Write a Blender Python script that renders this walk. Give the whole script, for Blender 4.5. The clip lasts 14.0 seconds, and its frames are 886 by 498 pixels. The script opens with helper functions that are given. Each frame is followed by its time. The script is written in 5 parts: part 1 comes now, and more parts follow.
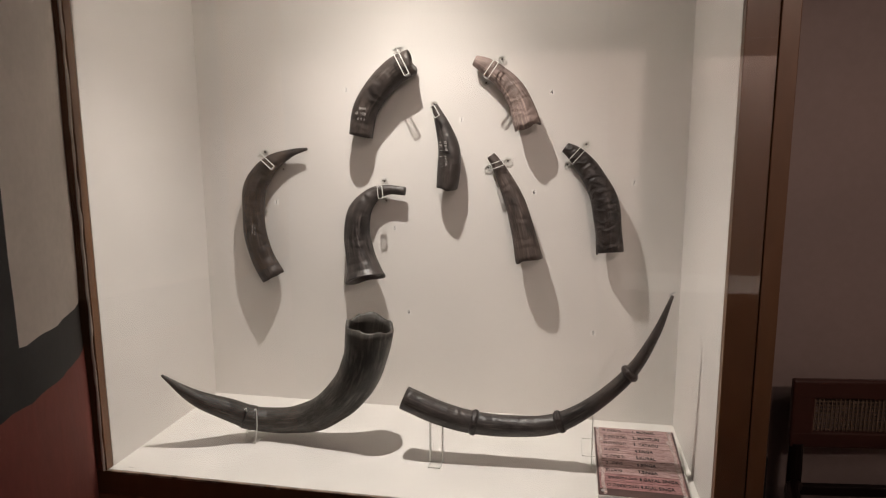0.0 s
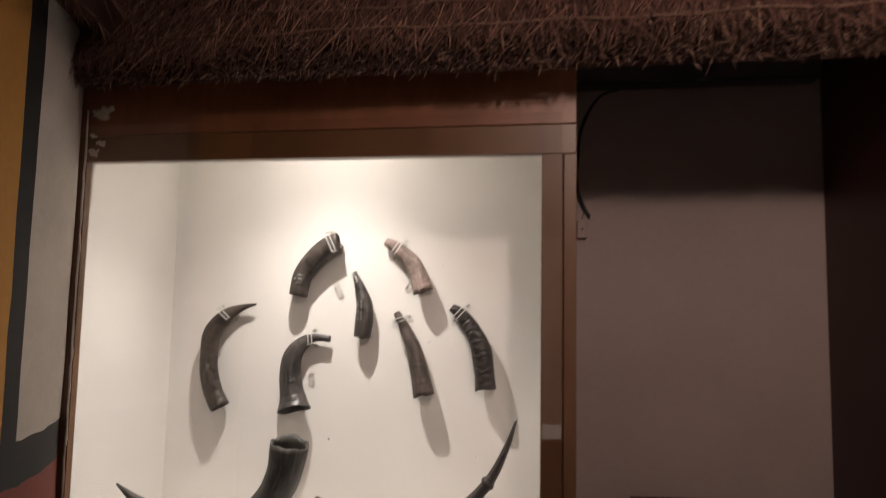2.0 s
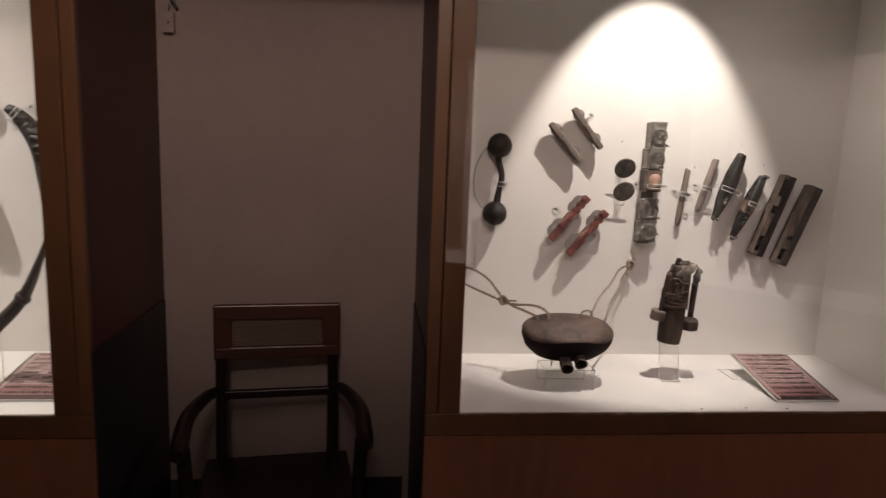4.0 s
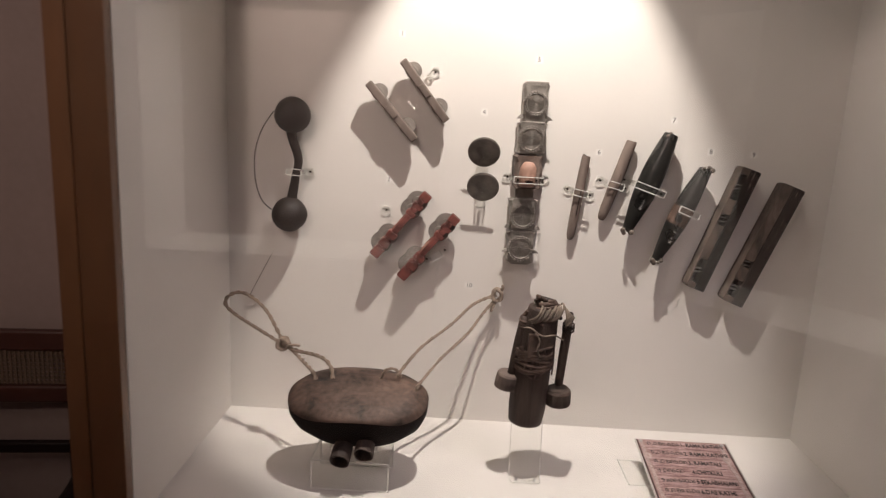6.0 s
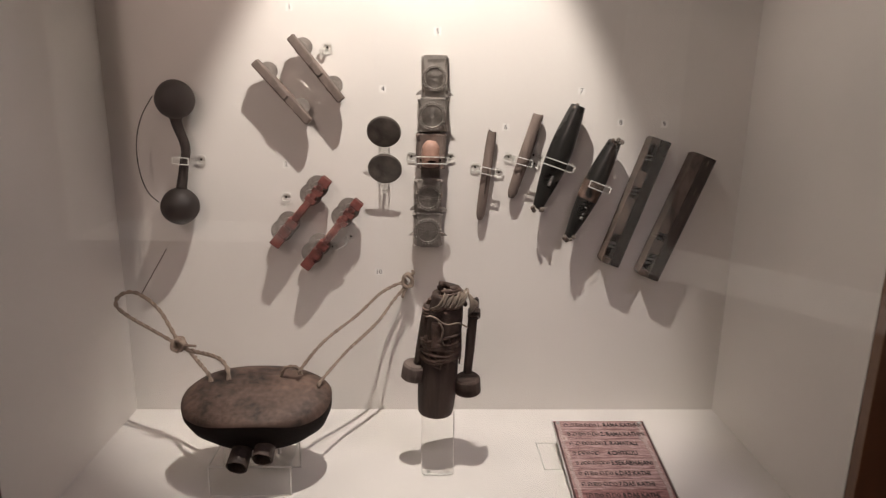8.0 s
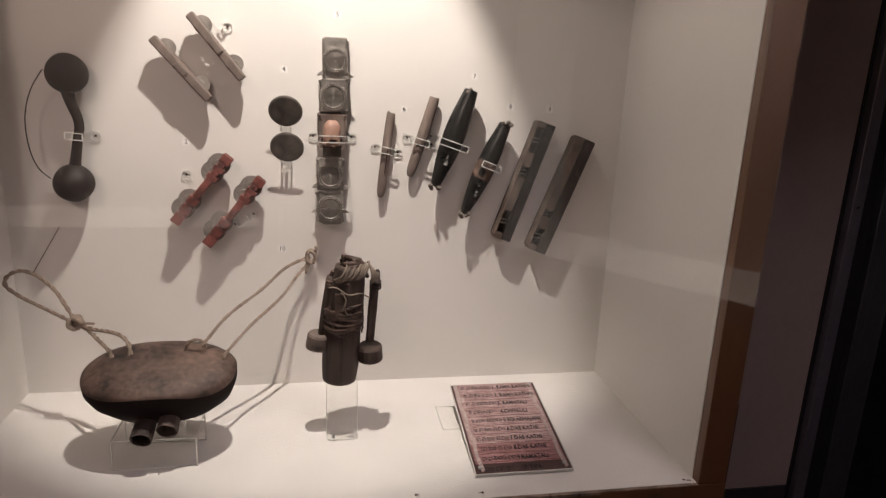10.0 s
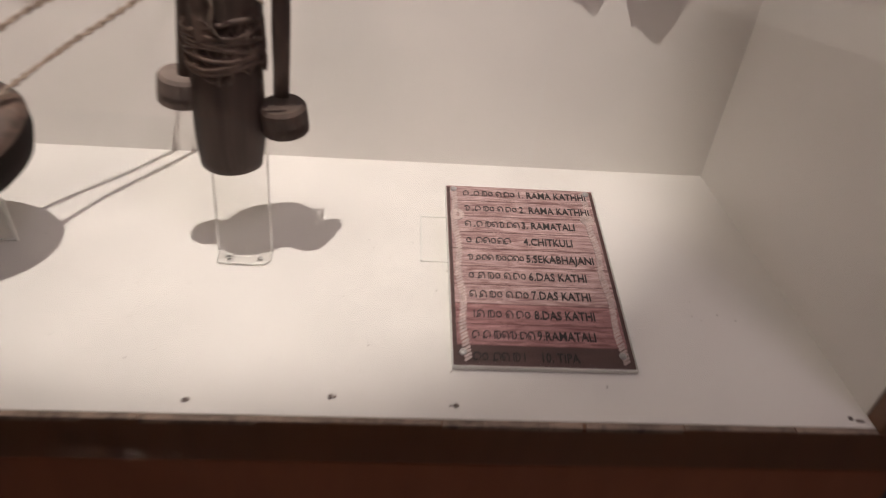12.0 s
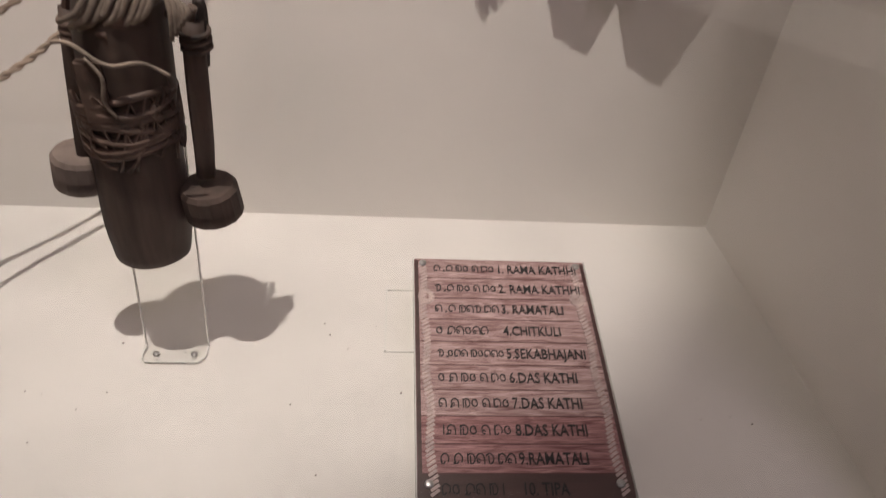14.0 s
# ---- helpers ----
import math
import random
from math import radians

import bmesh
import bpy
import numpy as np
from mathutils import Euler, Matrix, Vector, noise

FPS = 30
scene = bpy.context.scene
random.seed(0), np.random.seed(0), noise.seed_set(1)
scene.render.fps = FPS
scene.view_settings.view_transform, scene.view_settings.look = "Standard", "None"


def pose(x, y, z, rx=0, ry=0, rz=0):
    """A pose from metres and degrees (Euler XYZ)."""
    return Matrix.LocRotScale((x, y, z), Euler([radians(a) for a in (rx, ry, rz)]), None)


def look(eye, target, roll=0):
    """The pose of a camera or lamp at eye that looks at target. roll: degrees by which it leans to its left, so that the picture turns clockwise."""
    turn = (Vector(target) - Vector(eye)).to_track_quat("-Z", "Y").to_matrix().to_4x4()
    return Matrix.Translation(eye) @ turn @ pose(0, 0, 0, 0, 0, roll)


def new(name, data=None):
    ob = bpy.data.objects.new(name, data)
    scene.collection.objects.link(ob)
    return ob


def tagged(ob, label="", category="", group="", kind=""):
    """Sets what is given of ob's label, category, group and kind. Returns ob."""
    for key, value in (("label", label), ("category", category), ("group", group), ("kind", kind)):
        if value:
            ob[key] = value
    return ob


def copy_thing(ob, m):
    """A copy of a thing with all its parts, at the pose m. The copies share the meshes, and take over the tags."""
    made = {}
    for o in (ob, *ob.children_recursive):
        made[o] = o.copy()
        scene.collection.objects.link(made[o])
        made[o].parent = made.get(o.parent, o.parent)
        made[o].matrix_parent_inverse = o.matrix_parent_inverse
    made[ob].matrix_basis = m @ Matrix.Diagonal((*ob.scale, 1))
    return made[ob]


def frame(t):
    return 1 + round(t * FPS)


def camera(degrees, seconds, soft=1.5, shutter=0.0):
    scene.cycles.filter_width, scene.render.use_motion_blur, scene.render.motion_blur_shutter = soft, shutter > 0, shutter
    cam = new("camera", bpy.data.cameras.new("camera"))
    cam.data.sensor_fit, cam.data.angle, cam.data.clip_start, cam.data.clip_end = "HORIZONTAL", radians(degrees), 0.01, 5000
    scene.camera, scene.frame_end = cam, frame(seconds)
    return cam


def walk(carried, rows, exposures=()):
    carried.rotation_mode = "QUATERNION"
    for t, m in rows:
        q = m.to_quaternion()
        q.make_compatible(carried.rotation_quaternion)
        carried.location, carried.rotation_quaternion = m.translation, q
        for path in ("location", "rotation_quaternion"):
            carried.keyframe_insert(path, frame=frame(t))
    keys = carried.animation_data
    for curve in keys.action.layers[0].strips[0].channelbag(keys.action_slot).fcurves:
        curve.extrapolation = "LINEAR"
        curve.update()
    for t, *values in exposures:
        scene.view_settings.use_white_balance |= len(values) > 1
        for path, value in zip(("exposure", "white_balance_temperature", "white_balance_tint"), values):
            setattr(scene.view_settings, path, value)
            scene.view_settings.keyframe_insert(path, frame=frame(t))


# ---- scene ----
cam = camera(68.5, 14.0, soft=1.1, shutter=0.4)
PATH = [
    (0, (-0.31, -1.319, 1.597), (-0.682, 0.619, 1.273), -0.3),
    (0.5, (-0.266, -1.383, 1.617), (-0.683, 0.548, 1.305), -0.1),
    (1, (-0.21, -1.485, 1.592), (-0.576, 0.467, 1.351), 0.3),
    (1.5, (-0.11, -1.617, 1.618), (-0.428, 0.348, 1.421), -1.0),
    (2, (0.024, -1.805, 1.585), (-0.301, 0.161, 1.761), 1.1),
    (2.5, (0.248, -1.93, 1.593), (-0.012, 0.038, 1.842), 1.4),
    (2.6, (0.287, -1.943, 1.595), (0.08, 0.03, 1.853), 1.5),
    (3, (0.419, -1.948, 1.569), (0.421, 0.039, 1.791), 1.1),
    (3.1, (0.466, -1.924, 1.572), (0.507, 0.071, 1.703), 1.4),
    (3.5, (0.601, -1.775, 1.534), (0.672, 0.208, 1.287), 2.9),
    (4, (0.809, -1.666, 1.524), (1.015, 0.298, 1.205), 2.2),
    (6.5, (1.69, -0.893, 1.546), (1.575, 1.058, 1.118), 1.5),
    (7, (1.731, -0.86, 1.557), (1.571, 1.078, 1.091), -0.2),
    (7.5, (1.725, -0.895, 1.544), (1.661, 1.041, 1.047), 1.1),
    (8, (1.72, -0.929, 1.557), (1.789, 1.012, 1.078), 1.0),
    (8.5, (1.691, -0.976, 1.549), (1.903, 0.94, 1.019), 3.1),
    (9, (1.649, -1.032, 1.566), (2.05, 0.874, 1.111), 3.3),
    (11.5, (1.852, -0.701, 1.383), (2.107, 1.049, 0.449), 3.0),
    (11.6, (1.852, -0.651, 1.366), (2.128, 1.067, 0.379), 4.3),
    (12, (1.947, -0.404, 1.308), (2.089, 1.199, 0.121), 5.3),
    (12.5, (2.001, -0.211, 1.257), (2.063, 1.288, -0.065), 3.4),
    (13, (2.001, -0.185, 1.246), (2.036, 1.265, -0.131), 1.6),
    (13.5, (1.99, -0.196, 1.272), (2.08, 1.295, -0.058), 3.0),
    (14, (1.982, -0.244, 1.325), (2.143, 1.339, 0.113), 5.1),
]
EXPOSURES = [(0, 0.0), (1.0, 0.0), (1.8, 0.25), (2.5, 0.6), (3.0, 0.5), (3.5, 0.2), (4.2, 0.1), (6.3, 0.12), (7.4, -0.04), (9.2, 0.0), (11.5, 0.26), (12.4, 0.12), (13.2, 0.06), (14.0, -0.06)]
walk(cam, [(t, look(eye, target, roll)) for t, eye, target, roll in PATH], EXPOSURES)

# ---- light ----
world = bpy.data.worlds.new("world")
scene.world = world
world.use_nodes = True
world.node_tree.nodes["Background"].inputs[0].default_value = (0.9, 0.72, 0.62, 1)
world.node_tree.nodes["Background"].inputs[1].default_value = 0.0

WARM = (1.0, 0.925, 0.85)
WARMER = (1.0, 0.90, 0.815)


def spot(name, eye, target, watts, degrees, blend, size, colour=WARM):
    data = bpy.data.lights.new(name, "SPOT")
    data.energy, data.spot_size, data.spot_blend = watts, radians(degrees), blend
    data.shadow_soft_size, data.color = size, colour
    ob = new(name, data)
    ob.matrix_basis = look(eye, target)
    return ob


def area(name, eye, target, watts, width, height, colour=WARM):
    data = bpy.data.lights.new(name, "AREA")
    data.shape, data.size, data.size_y = "RECTANGLE", width, height
    data.energy, data.color = watts, colour
    ob = new(name, data)
    ob.matrix_basis = look(eye, target)
    return ob


spot("lamp_case_a", (-0.77, 0.062, 2.47), (-0.74, 0.03, 0.9), 77, 94, 1.0, 0.010)
spot("spill_case_a", (-0.77, 0.063, 2.465), (-0.75, 0.10, 0.9), 18, 140, 1.0, 0.010)
spot("lamp_case_b", (1.71, 0.060, 2.42), (1.70, 0.70, 0.88), 74, 54, 0.4, 0.010, WARMER)
spot("spill_case_b", (1.71, 0.062, 2.42), (2.36, 0.22, 0.9), 10, 84, 1.0, 0.010, WARMER)
spot("lamp_opposite_a", (0.69, -2.42, 2.44), (0.69, -2.6, 0.9), 90, 130, 1.0, 0.03)
spot("lamp_opposite_b", (3.10, -1.45, 2.44), (3.22, -1.54, 0.9), 68, 85, 0.4, 0.03)
# two added fills for alcove, headers and thatch; no lamp is known up there
spot("lamp_ceiling", (0.75, -3.15, 3.15), (0.55, 0.3, 2.3), 125, 60, 1.0, 0.12, (1.0, 0.78, 0.68))
area("lamp_ceiling_soft", (0.6, -1.85, 3.0), (0.35, 0.3, 1.9), 5.5, 0.6, 0.6, (1.0, 0.78, 0.68))
# added fill that lifts the wall and door past the second case, no known source
area("lamp_ceiling_east", (2.7, -0.8, 3.1), (3.1, 0.5, 1.0), 11, 0.4, 0.4, (0.95, 0.80, 0.92))


# ---- materials ----


def material(name, base, rough=0.6, metal=0.0, vary=0.15, scale=6.0, grain=60.0, bump=0.15, depth=0.002, dark=None, stretch=(1, 1, 1), spec=0.5, alpha=None):
    """A surface whose colour wanders at two scales between base and dark, with a fine relief."""
    m = bpy.data.materials.new(name)
    m.use_nodes = True
    nt = m.node_tree
    b = nt.nodes["Principled BSDF"]
    dark = dark or tuple(c * (1 - vary * 2) for c in base)
    tc = nt.nodes.new("ShaderNodeTexCoord")
    mp = nt.nodes.new("ShaderNodeMapping")
    mp.inputs["Scale"].default_value = stretch
    nt.links.new(tc.outputs["Object"], mp.inputs[0])
    n1, n2 = nt.nodes.new("ShaderNodeTexNoise"), nt.nodes.new("ShaderNodeTexNoise")
    n1.inputs["Scale"].default_value, n2.inputs["Scale"].default_value = scale, grain
    n1.inputs["Detail"].default_value, n2.inputs["Detail"].default_value = 5, 4
    for n in (n1, n2):
        nt.links.new(mp.outputs[0], n.inputs["Vector"])
    add = nt.nodes.new("ShaderNodeMath")
    add.operation = "MULTIPLY_ADD"
    add.inputs[1].default_value = 0.45
    nt.links.new(n2.outputs[0], add.inputs[0])
    nt.links.new(n1.outputs[0], add.inputs[2])
    ramp = nt.nodes.new("ShaderNodeValToRGB")
    ramp.color_ramp.elements[0].position, ramp.color_ramp.elements[1].position = 0.5, 0.95
    ramp.color_ramp.elements[0].color, ramp.color_ramp.elements[1].color = (*dark, 1), (*base, 1)
    nt.links.new(add.outputs[0], ramp.inputs[0])
    nt.links.new(ramp.outputs[0], b.inputs["Base Color"])
    rr = nt.nodes.new("ShaderNodeMapRange")
    rr.inputs[3].default_value, rr.inputs[4].default_value = max(0.03, rough - 0.1), min(1, rough + 0.12)
    nt.links.new(n1.outputs[0], rr.inputs[0])
    nt.links.new(rr.outputs[0], b.inputs["Roughness"])
    b.inputs["Metallic"].default_value = metal
    b.inputs["Specular IOR Level"].default_value = spec
    if bump:
        bp = nt.nodes.new("ShaderNodeBump")
        bp.inputs["Strength"].default_value, bp.inputs["Distance"].default_value = bump, depth
        nt.links.new(add.outputs[0], bp.inputs["Height"])
        nt.links.new(bp.outputs[0], b.inputs["Normal"])
    return m


def clear(name, tint=(1, 1, 1), ior=1.5, rough=0.0):
    """Thin clear sheet: lets light straight through and mirrors by the Fresnel law."""
    m = bpy.data.materials.new(name)
    m.use_nodes = True
    nt = m.node_tree
    nt.nodes.remove(nt.nodes["Principled BSDF"])
    out = nt.nodes["Material Output"]
    t, g, lw, mix, power, f = (nt.nodes.new("ShaderNode" + k) for k in ("BsdfTransparent", "BsdfGlossy", "LayerWeight", "MixShader", "Math", "Math"))
    t.inputs[0].default_value = (*tint, 1)
    g.inputs["Roughness"].default_value = rough
    lw.inputs[0].default_value = 0.5
    power.operation, f.operation = "POWER", "MULTIPLY_ADD"
    power.inputs[1].default_value = 5.0
    base = ((ior - 1) / (ior + 1)) ** 2
    f.inputs[1].default_value, f.inputs[2].default_value = 1 - base, base
    for a, b in ((lw.outputs["Facing"], power.inputs[0]), (power.outputs[0], f.inputs[0]), (f.outputs[0], mix.inputs[0]), (t.outputs[0], mix.inputs[1]), (g.outputs[0], mix.inputs[2]), (mix.outputs[0], out.inputs[0])):
        nt.links.new(a, b)
    return m


M = {
    "cream": material("cream_board", (0.80, 0.768, 0.73), 0.55, vary=0.055, scale=3.2, grain=60, bump=0.012, depth=0.001),
    "cream_floor": material("cream_shelf", (0.82, 0.79, 0.75), 0.5, vary=0.08, scale=6, grain=80, bump=0.012, depth=0.001),
    "laminate": material("red_brown_laminate", (0.27, 0.105, 0.052), 0.38, vary=0.16, scale=2.5, grain=40, bump=0.05, stretch=(1, 1, 0.25)),
    "laminate_trim": material("brown_trim_laminate", (0.17, 0.078, 0.034), 0.35, vary=0.18, scale=3, grain=50, bump=0.05, stretch=(1, 1, 0.2)),
    "side": material("dark_maroon_laminate", (0.075, 0.022, 0.016), 0.45, vary=0.12, scale=3),
    "black": material("black_paint", (0.012, 0.011, 0.012), 0.5, vary=0.1),
    "plaster": material("pinkish_grey_plaster", (0.31, 0.235, 0.215), 0.8, vary=0.07, scale=4, grain=50, bump=0.3, depth=0.002),
    "dado": material("dark_grey_dado_paint", (0.03, 0.024, 0.025), 0.6),
    "floor": material("dark_stone_floor", (0.06, 0.045, 0.045), 0.4, vary=0.2, scale=3),
    "ceiling": material("dark_ceiling_paint", (0.10, 0.09, 0.085), 0.9),
    "whitewash": material("pale_grey_plaster", (0.62, 0.60, 0.58), 0.8, vary=0.08, scale=4, grain=50, bump=0.3),
    "panel_green": material("dark_green_paint", (0.02, 0.026, 0.018), 0.6),
    "beam": material("grey_green_beam_paint", (0.11, 0.10, 0.088), 0.7),
    "hut_white": material("lime_white_mud", (0.62, 0.56, 0.50), 0.85, vary=0.08, scale=6, grain=60, bump=0.5, depth=0.004, stretch=(1, 1, 1)),
    "hut_black": material("charcoal_mud_paint", (0.028, 0.027, 0.026), 0.75, vary=0.15, scale=6, bump=0.4, depth=0.003),
    "hut_red": material("red_ochre_mud", (0.27, 0.065, 0.048), 0.8, vary=0.12, scale=8, bump=0.5, depth=0.004, stretch=(1, 1, 0.4)),
    "hut_yellow": material("yellow_ochre_mud", (0.60, 0.30, 0.07), 0.8, vary=0.1, scale=5, bump=0.4, depth=0.003, stretch=(1, 1, 0.6)),
    "straw": material("brown_rice_straw", (0.24, 0.105, 0.06), 0.8, vary=0.35, scale=9, grain=80),
    # thatch core: the shade between the stalks is put into its dark colour
    "straw_shaded": material("shaded_straw_core", (0.07, 0.028, 0.018), 0.95, vary=0.2),
    "rope_straw": material("pale_binding_straw", (0.20, 0.11, 0.075), 0.8),
    "glass": clear("pane_glass"),
    "acrylic": clear("clear_acrylic", (0.99, 0.99, 0.985), 1.49, 0.02),
    "acrylic_edge": material("acrylic_edge", (0.78, 0.78, 0.74), 0.15, vary=0.02, bump=0, spec=0.8),
    "steel": material("steel_screw", (0.55, 0.55, 0.55), 0.3, 1.0),
    "screw_dark": material("dark_screw", (0.08, 0.07, 0.06), 0.4, 0.8),
    "ink": material("black_ink", (0.02, 0.018, 0.018), 0.6, bump=0),
    "ink_white": material("white_ink", (0.7, 0.68, 0.64), 0.7, bump=0),
    "paper": material("number_paper", (0.88, 0.86, 0.83), 0.7, vary=0.02, bump=0),
    "cable": material("black_cable", (0.01, 0.01, 0.01), 0.5),
    "chair": material("dark_polished_wood", (0.016, 0.008, 0.007), 0.3, vary=0.15, scale=8, stretch=(1, 1, 0.3)),
    "chair_red": material("red_brown_polished_wood", (0.075, 0.027, 0.02), 0.35, vary=0.15, scale=8, stretch=(0.3, 1, 1)),
    "cane": material("woven_cane", (0.17, 0.11, 0.075), 0.6),
    "alu": material("dull_aluminium", (0.11, 0.11, 0.125), 0.4, 0.7, vary=0.1),
    "alu_pale": material("worn_pale_aluminium", (0.20, 0.185, 0.21), 0.4, 0.6, vary=0.12),
    "dark_glass": material("dark_door_panel", (0.012, 0.011, 0.016), 0.15),
}


def horn_material(name, base, dark, rough, rings, ring_depth, scale=9):
    m = material(name, base, rough, dark=dark, scale=scale, grain=75, bump=0.55, depth=0.003)
    nt = m.node_tree
    b = nt.nodes["Principled BSDF"]
    uv = nt.nodes.new("ShaderNodeUVMap")
    w = nt.nodes.new("ShaderNodeTexWave")
    w.bands_direction = "Y"
    w.inputs["Scale"].default_value, w.inputs["Distortion"].default_value = rings, 9.0
    w.inputs["Detail"].default_value, w.inputs["Detail Scale"].default_value = 3, 2
    nt.links.new(uv.outputs[0], w.inputs[0])
    mp = nt.nodes.new("ShaderNodeMapping")
    mp.inputs["Scale"].default_value = (26, 2.2, 1)
    st = nt.nodes.new("ShaderNodeTexNoise")
    st.inputs["Scale"].default_value, st.inputs["Detail"].default_value = 1.6, 6
    nt.links.new(uv.outputs[0], mp.inputs[0])
    nt.links.new(mp.outputs[0], st.inputs["Vector"])
    rng_ = nt.nodes.new("ShaderNodeMapRange")
    rng_.inputs[1].default_value, rng_.inputs[2].default_value = 0.50, 0.72
    nt.links.new(st.outputs[0], rng_.inputs[0])
    mix = nt.nodes.new("ShaderNodeMix")
    mix.data_type = "RGBA"
    mix.inputs[7].default_value = (*(min(1, c * 1.5 + 0.016) for c in base), 1)
    nt.links.new(rng_.outputs[0], mix.inputs[0])
    nt.links.new(b.inputs["Base Color"].links[0].from_socket, mix.inputs[6])
    nt.links.new(mix.outputs[2], b.inputs["Base Color"])
    bp = nt.nodes.new("ShaderNodeBump")
    bp.inputs["Strength"].default_value, bp.inputs["Distance"].default_value = ring_depth, 0.006
    nt.links.new(w.outputs[1], bp.inputs["Height"])
    old = b.inputs["Normal"].links[0].from_node
    nt.links.new(old.outputs[0], bp.inputs["Normal"])
    nt.links.new(bp.outputs[0], b.inputs["Normal"])
    return m


M["horn_a"] = horn_material("grey_brown_horn", (0.058, 0.044, 0.037), (0.010, 0.008, 0.008), 0.46, 1.6, 0.25)
M["horn_b"] = horn_material("blackish_horn", (0.058, 0.047, 0.042), (0.009, 0.008, 0.008), 0.40, 1.6, 0.2)
M["horn_c"] = horn_material("pinkish_ringed_horn", (0.27, 0.20, 0.175), (0.10, 0.072, 0.062), 0.65, 3.2, 0.25, 16)
M["horn_d"] = horn_material("black_wrinkled_horn", (0.03, 0.021, 0.018), (0.008, 0.006, 0.006), 0.45, 2.6, 0.4, 14)
M["horn_e"] = horn_material("brown_pitted_horn", (0.085, 0.062, 0.052), (0.014, 0.010, 0.009), 0.5, 2.0, 0.2, 16)
M["horn_big"] = horn_material("dark_grey_green_horn", (0.062, 0.054, 0.045), (0.010, 0.009, 0.008), 0.5, 1.2, 0.2)
M["wood_dark"] = material("dark_carved_wood", (0.026, 0.017, 0.014), 0.62, vary=0.35, scale=22, bump=0.5, depth=0.003, stretch=(1, 1, 0.3))
M["wood_box"] = material("dark_brown_box_wood", (0.013, 0.009, 0.0075), 0.8, vary=0.4, scale=20, bump=0.3, spec=0.1)
M["wood_box2"] = material("grey_brown_box_wood", (0.047, 0.037, 0.031), 0.8, vary=0.3, scale=20, bump=0.3, spec=0.2)
M["wood_worn"] = material("worn_brown_box_wood", (0.16, 0.115, 0.09), 0.7, vary=0.42, scale=30, grain=120, bump=0.5, stretch=(1, 1, 0.4))
M["wood_grey"] = material("worn_grey_brown_wood", (0.22, 0.17, 0.145), 0.65, vary=0.28, scale=25, grain=120, bump=0.4, stretch=(1, 1, 0.25))
M["wood_mid"] = material("aged_brown_wood", (0.165, 0.105, 0.08), 0.62, vary=0.5, scale=13, grain=90, bump=0.9, depth=0.004)
M["wood_log"] = material("dark_brown_log", (0.105, 0.074, 0.061), 0.62, vary=0.4, scale=16, grain=110, bump=0.6, stretch=(1, 1, 0.12), spec=0.3)
M["wood_under"] = material("near_black_wood", (0.018, 0.011, 0.009), 0.75, vary=0.3, scale=20, bump=0.4, spec=0.12)
M["wood_pink"] = material("bare_pinkish_wood", (0.42, 0.25, 0.19), 0.6, vary=0.12, scale=20, stretch=(0.3, 1, 1))
M["red"] = material("worn_red_paint", (0.24, 0.075, 0.062), 0.55, vary=0.38, scale=30, bump=0.2)
M["red_light"] = material("light_red_paint", (0.44, 0.19, 0.15), 0.5, vary=0.2, scale=30)
M["green_black"] = material("green_black_lacquer", (0.021, 0.0205, 0.019), 0.28, vary=0.2, scale=14)
M["bell"] = material("old_bell_metal", (0.36, 0.33, 0.30), 0.48, 0.35, vary=0.25, scale=30, grain=140, bump=0.4, depth=0.001)
M["disc"] = material("blackened_disc", (0.26, 0.235, 0.21), 0.45, 0.4, vary=0.3, scale=25)
M["rope"] = material("jute_rope", (0.33, 0.26, 0.205), 0.85, vary=0.2, scale=60)
M["knot"] = material("grey_knotted_cord", (0.20, 0.165, 0.14), 0.85, vary=0.3, scale=120, bump=0.4)
M["rope_light"] = material("pale_cord", (0.27, 0.215, 0.17), 0.85, vary=0.3, scale=60)
M["board"] = None
M["lip"] = material("chipped_board_edge", (0.36, 0.27, 0.21), 0.8, vary=0.35, scale=30, grain=120, bump=0.4)


def sign_board(name="printed_plank_board", lo=(0.19, 0.095, 0.092), hi=(0.60, 0.44, 0.42)):
    """Printed planks: reddish wood with dark joints, darker at the foot."""
    m = bpy.data.materials.new(name)
    m.use_nodes = True
    nt = m.node_tree
    b = nt.nodes["Principled BSDF"]
    uv = nt.nodes.new("ShaderNodeUVMap")
    mp = nt.nodes.new("ShaderNodeMapping")
    mp.inputs["Scale"].default_value = (1.6, 22, 1)
    nt.links.new(uv.outputs[0], mp.inputs[0])
    n = nt.nodes.new("ShaderNodeTexNoise")
    n.inputs["Scale"].default_value, n.inputs["Detail"].default_value, n.inputs["Distortion"].default_value = 4, 6, 1.2
    nt.links.new(mp.outputs[0], n.inputs["Vector"])
    ramp = nt.nodes.new("ShaderNodeValToRGB")
    ramp.color_ramp.elements[0].position, ramp.color_ramp.elements[1].position = 0.32, 0.72
    ramp.color_ramp.elements[0].color, ramp.color_ramp.elements[1].color = (*lo, 1), (*hi, 1)
    nt.links.new(n.outputs[0], ramp.inputs[0])
    nt.links.new(ramp.outputs[0], b.inputs["Base Color"])
    b.inputs["Roughness"].default_value = 0.35
    return m


M["board"] = sign_board()
M["board_low"] = sign_board("printed_crimson_plank_board", (0.14, 0.05, 0.05), (0.48, 0.27, 0.265))
M["board_dark"] = material("printed_dark_plank", (0.10, 0.055, 0.05), 0.35, vary=0.25, scale=12, grain=60, bump=0, stretch=(0.3, 3, 1))
M["board_joint"] = material("printed_joint", (0.13, 0.055, 0.052), 0.4, bump=0)
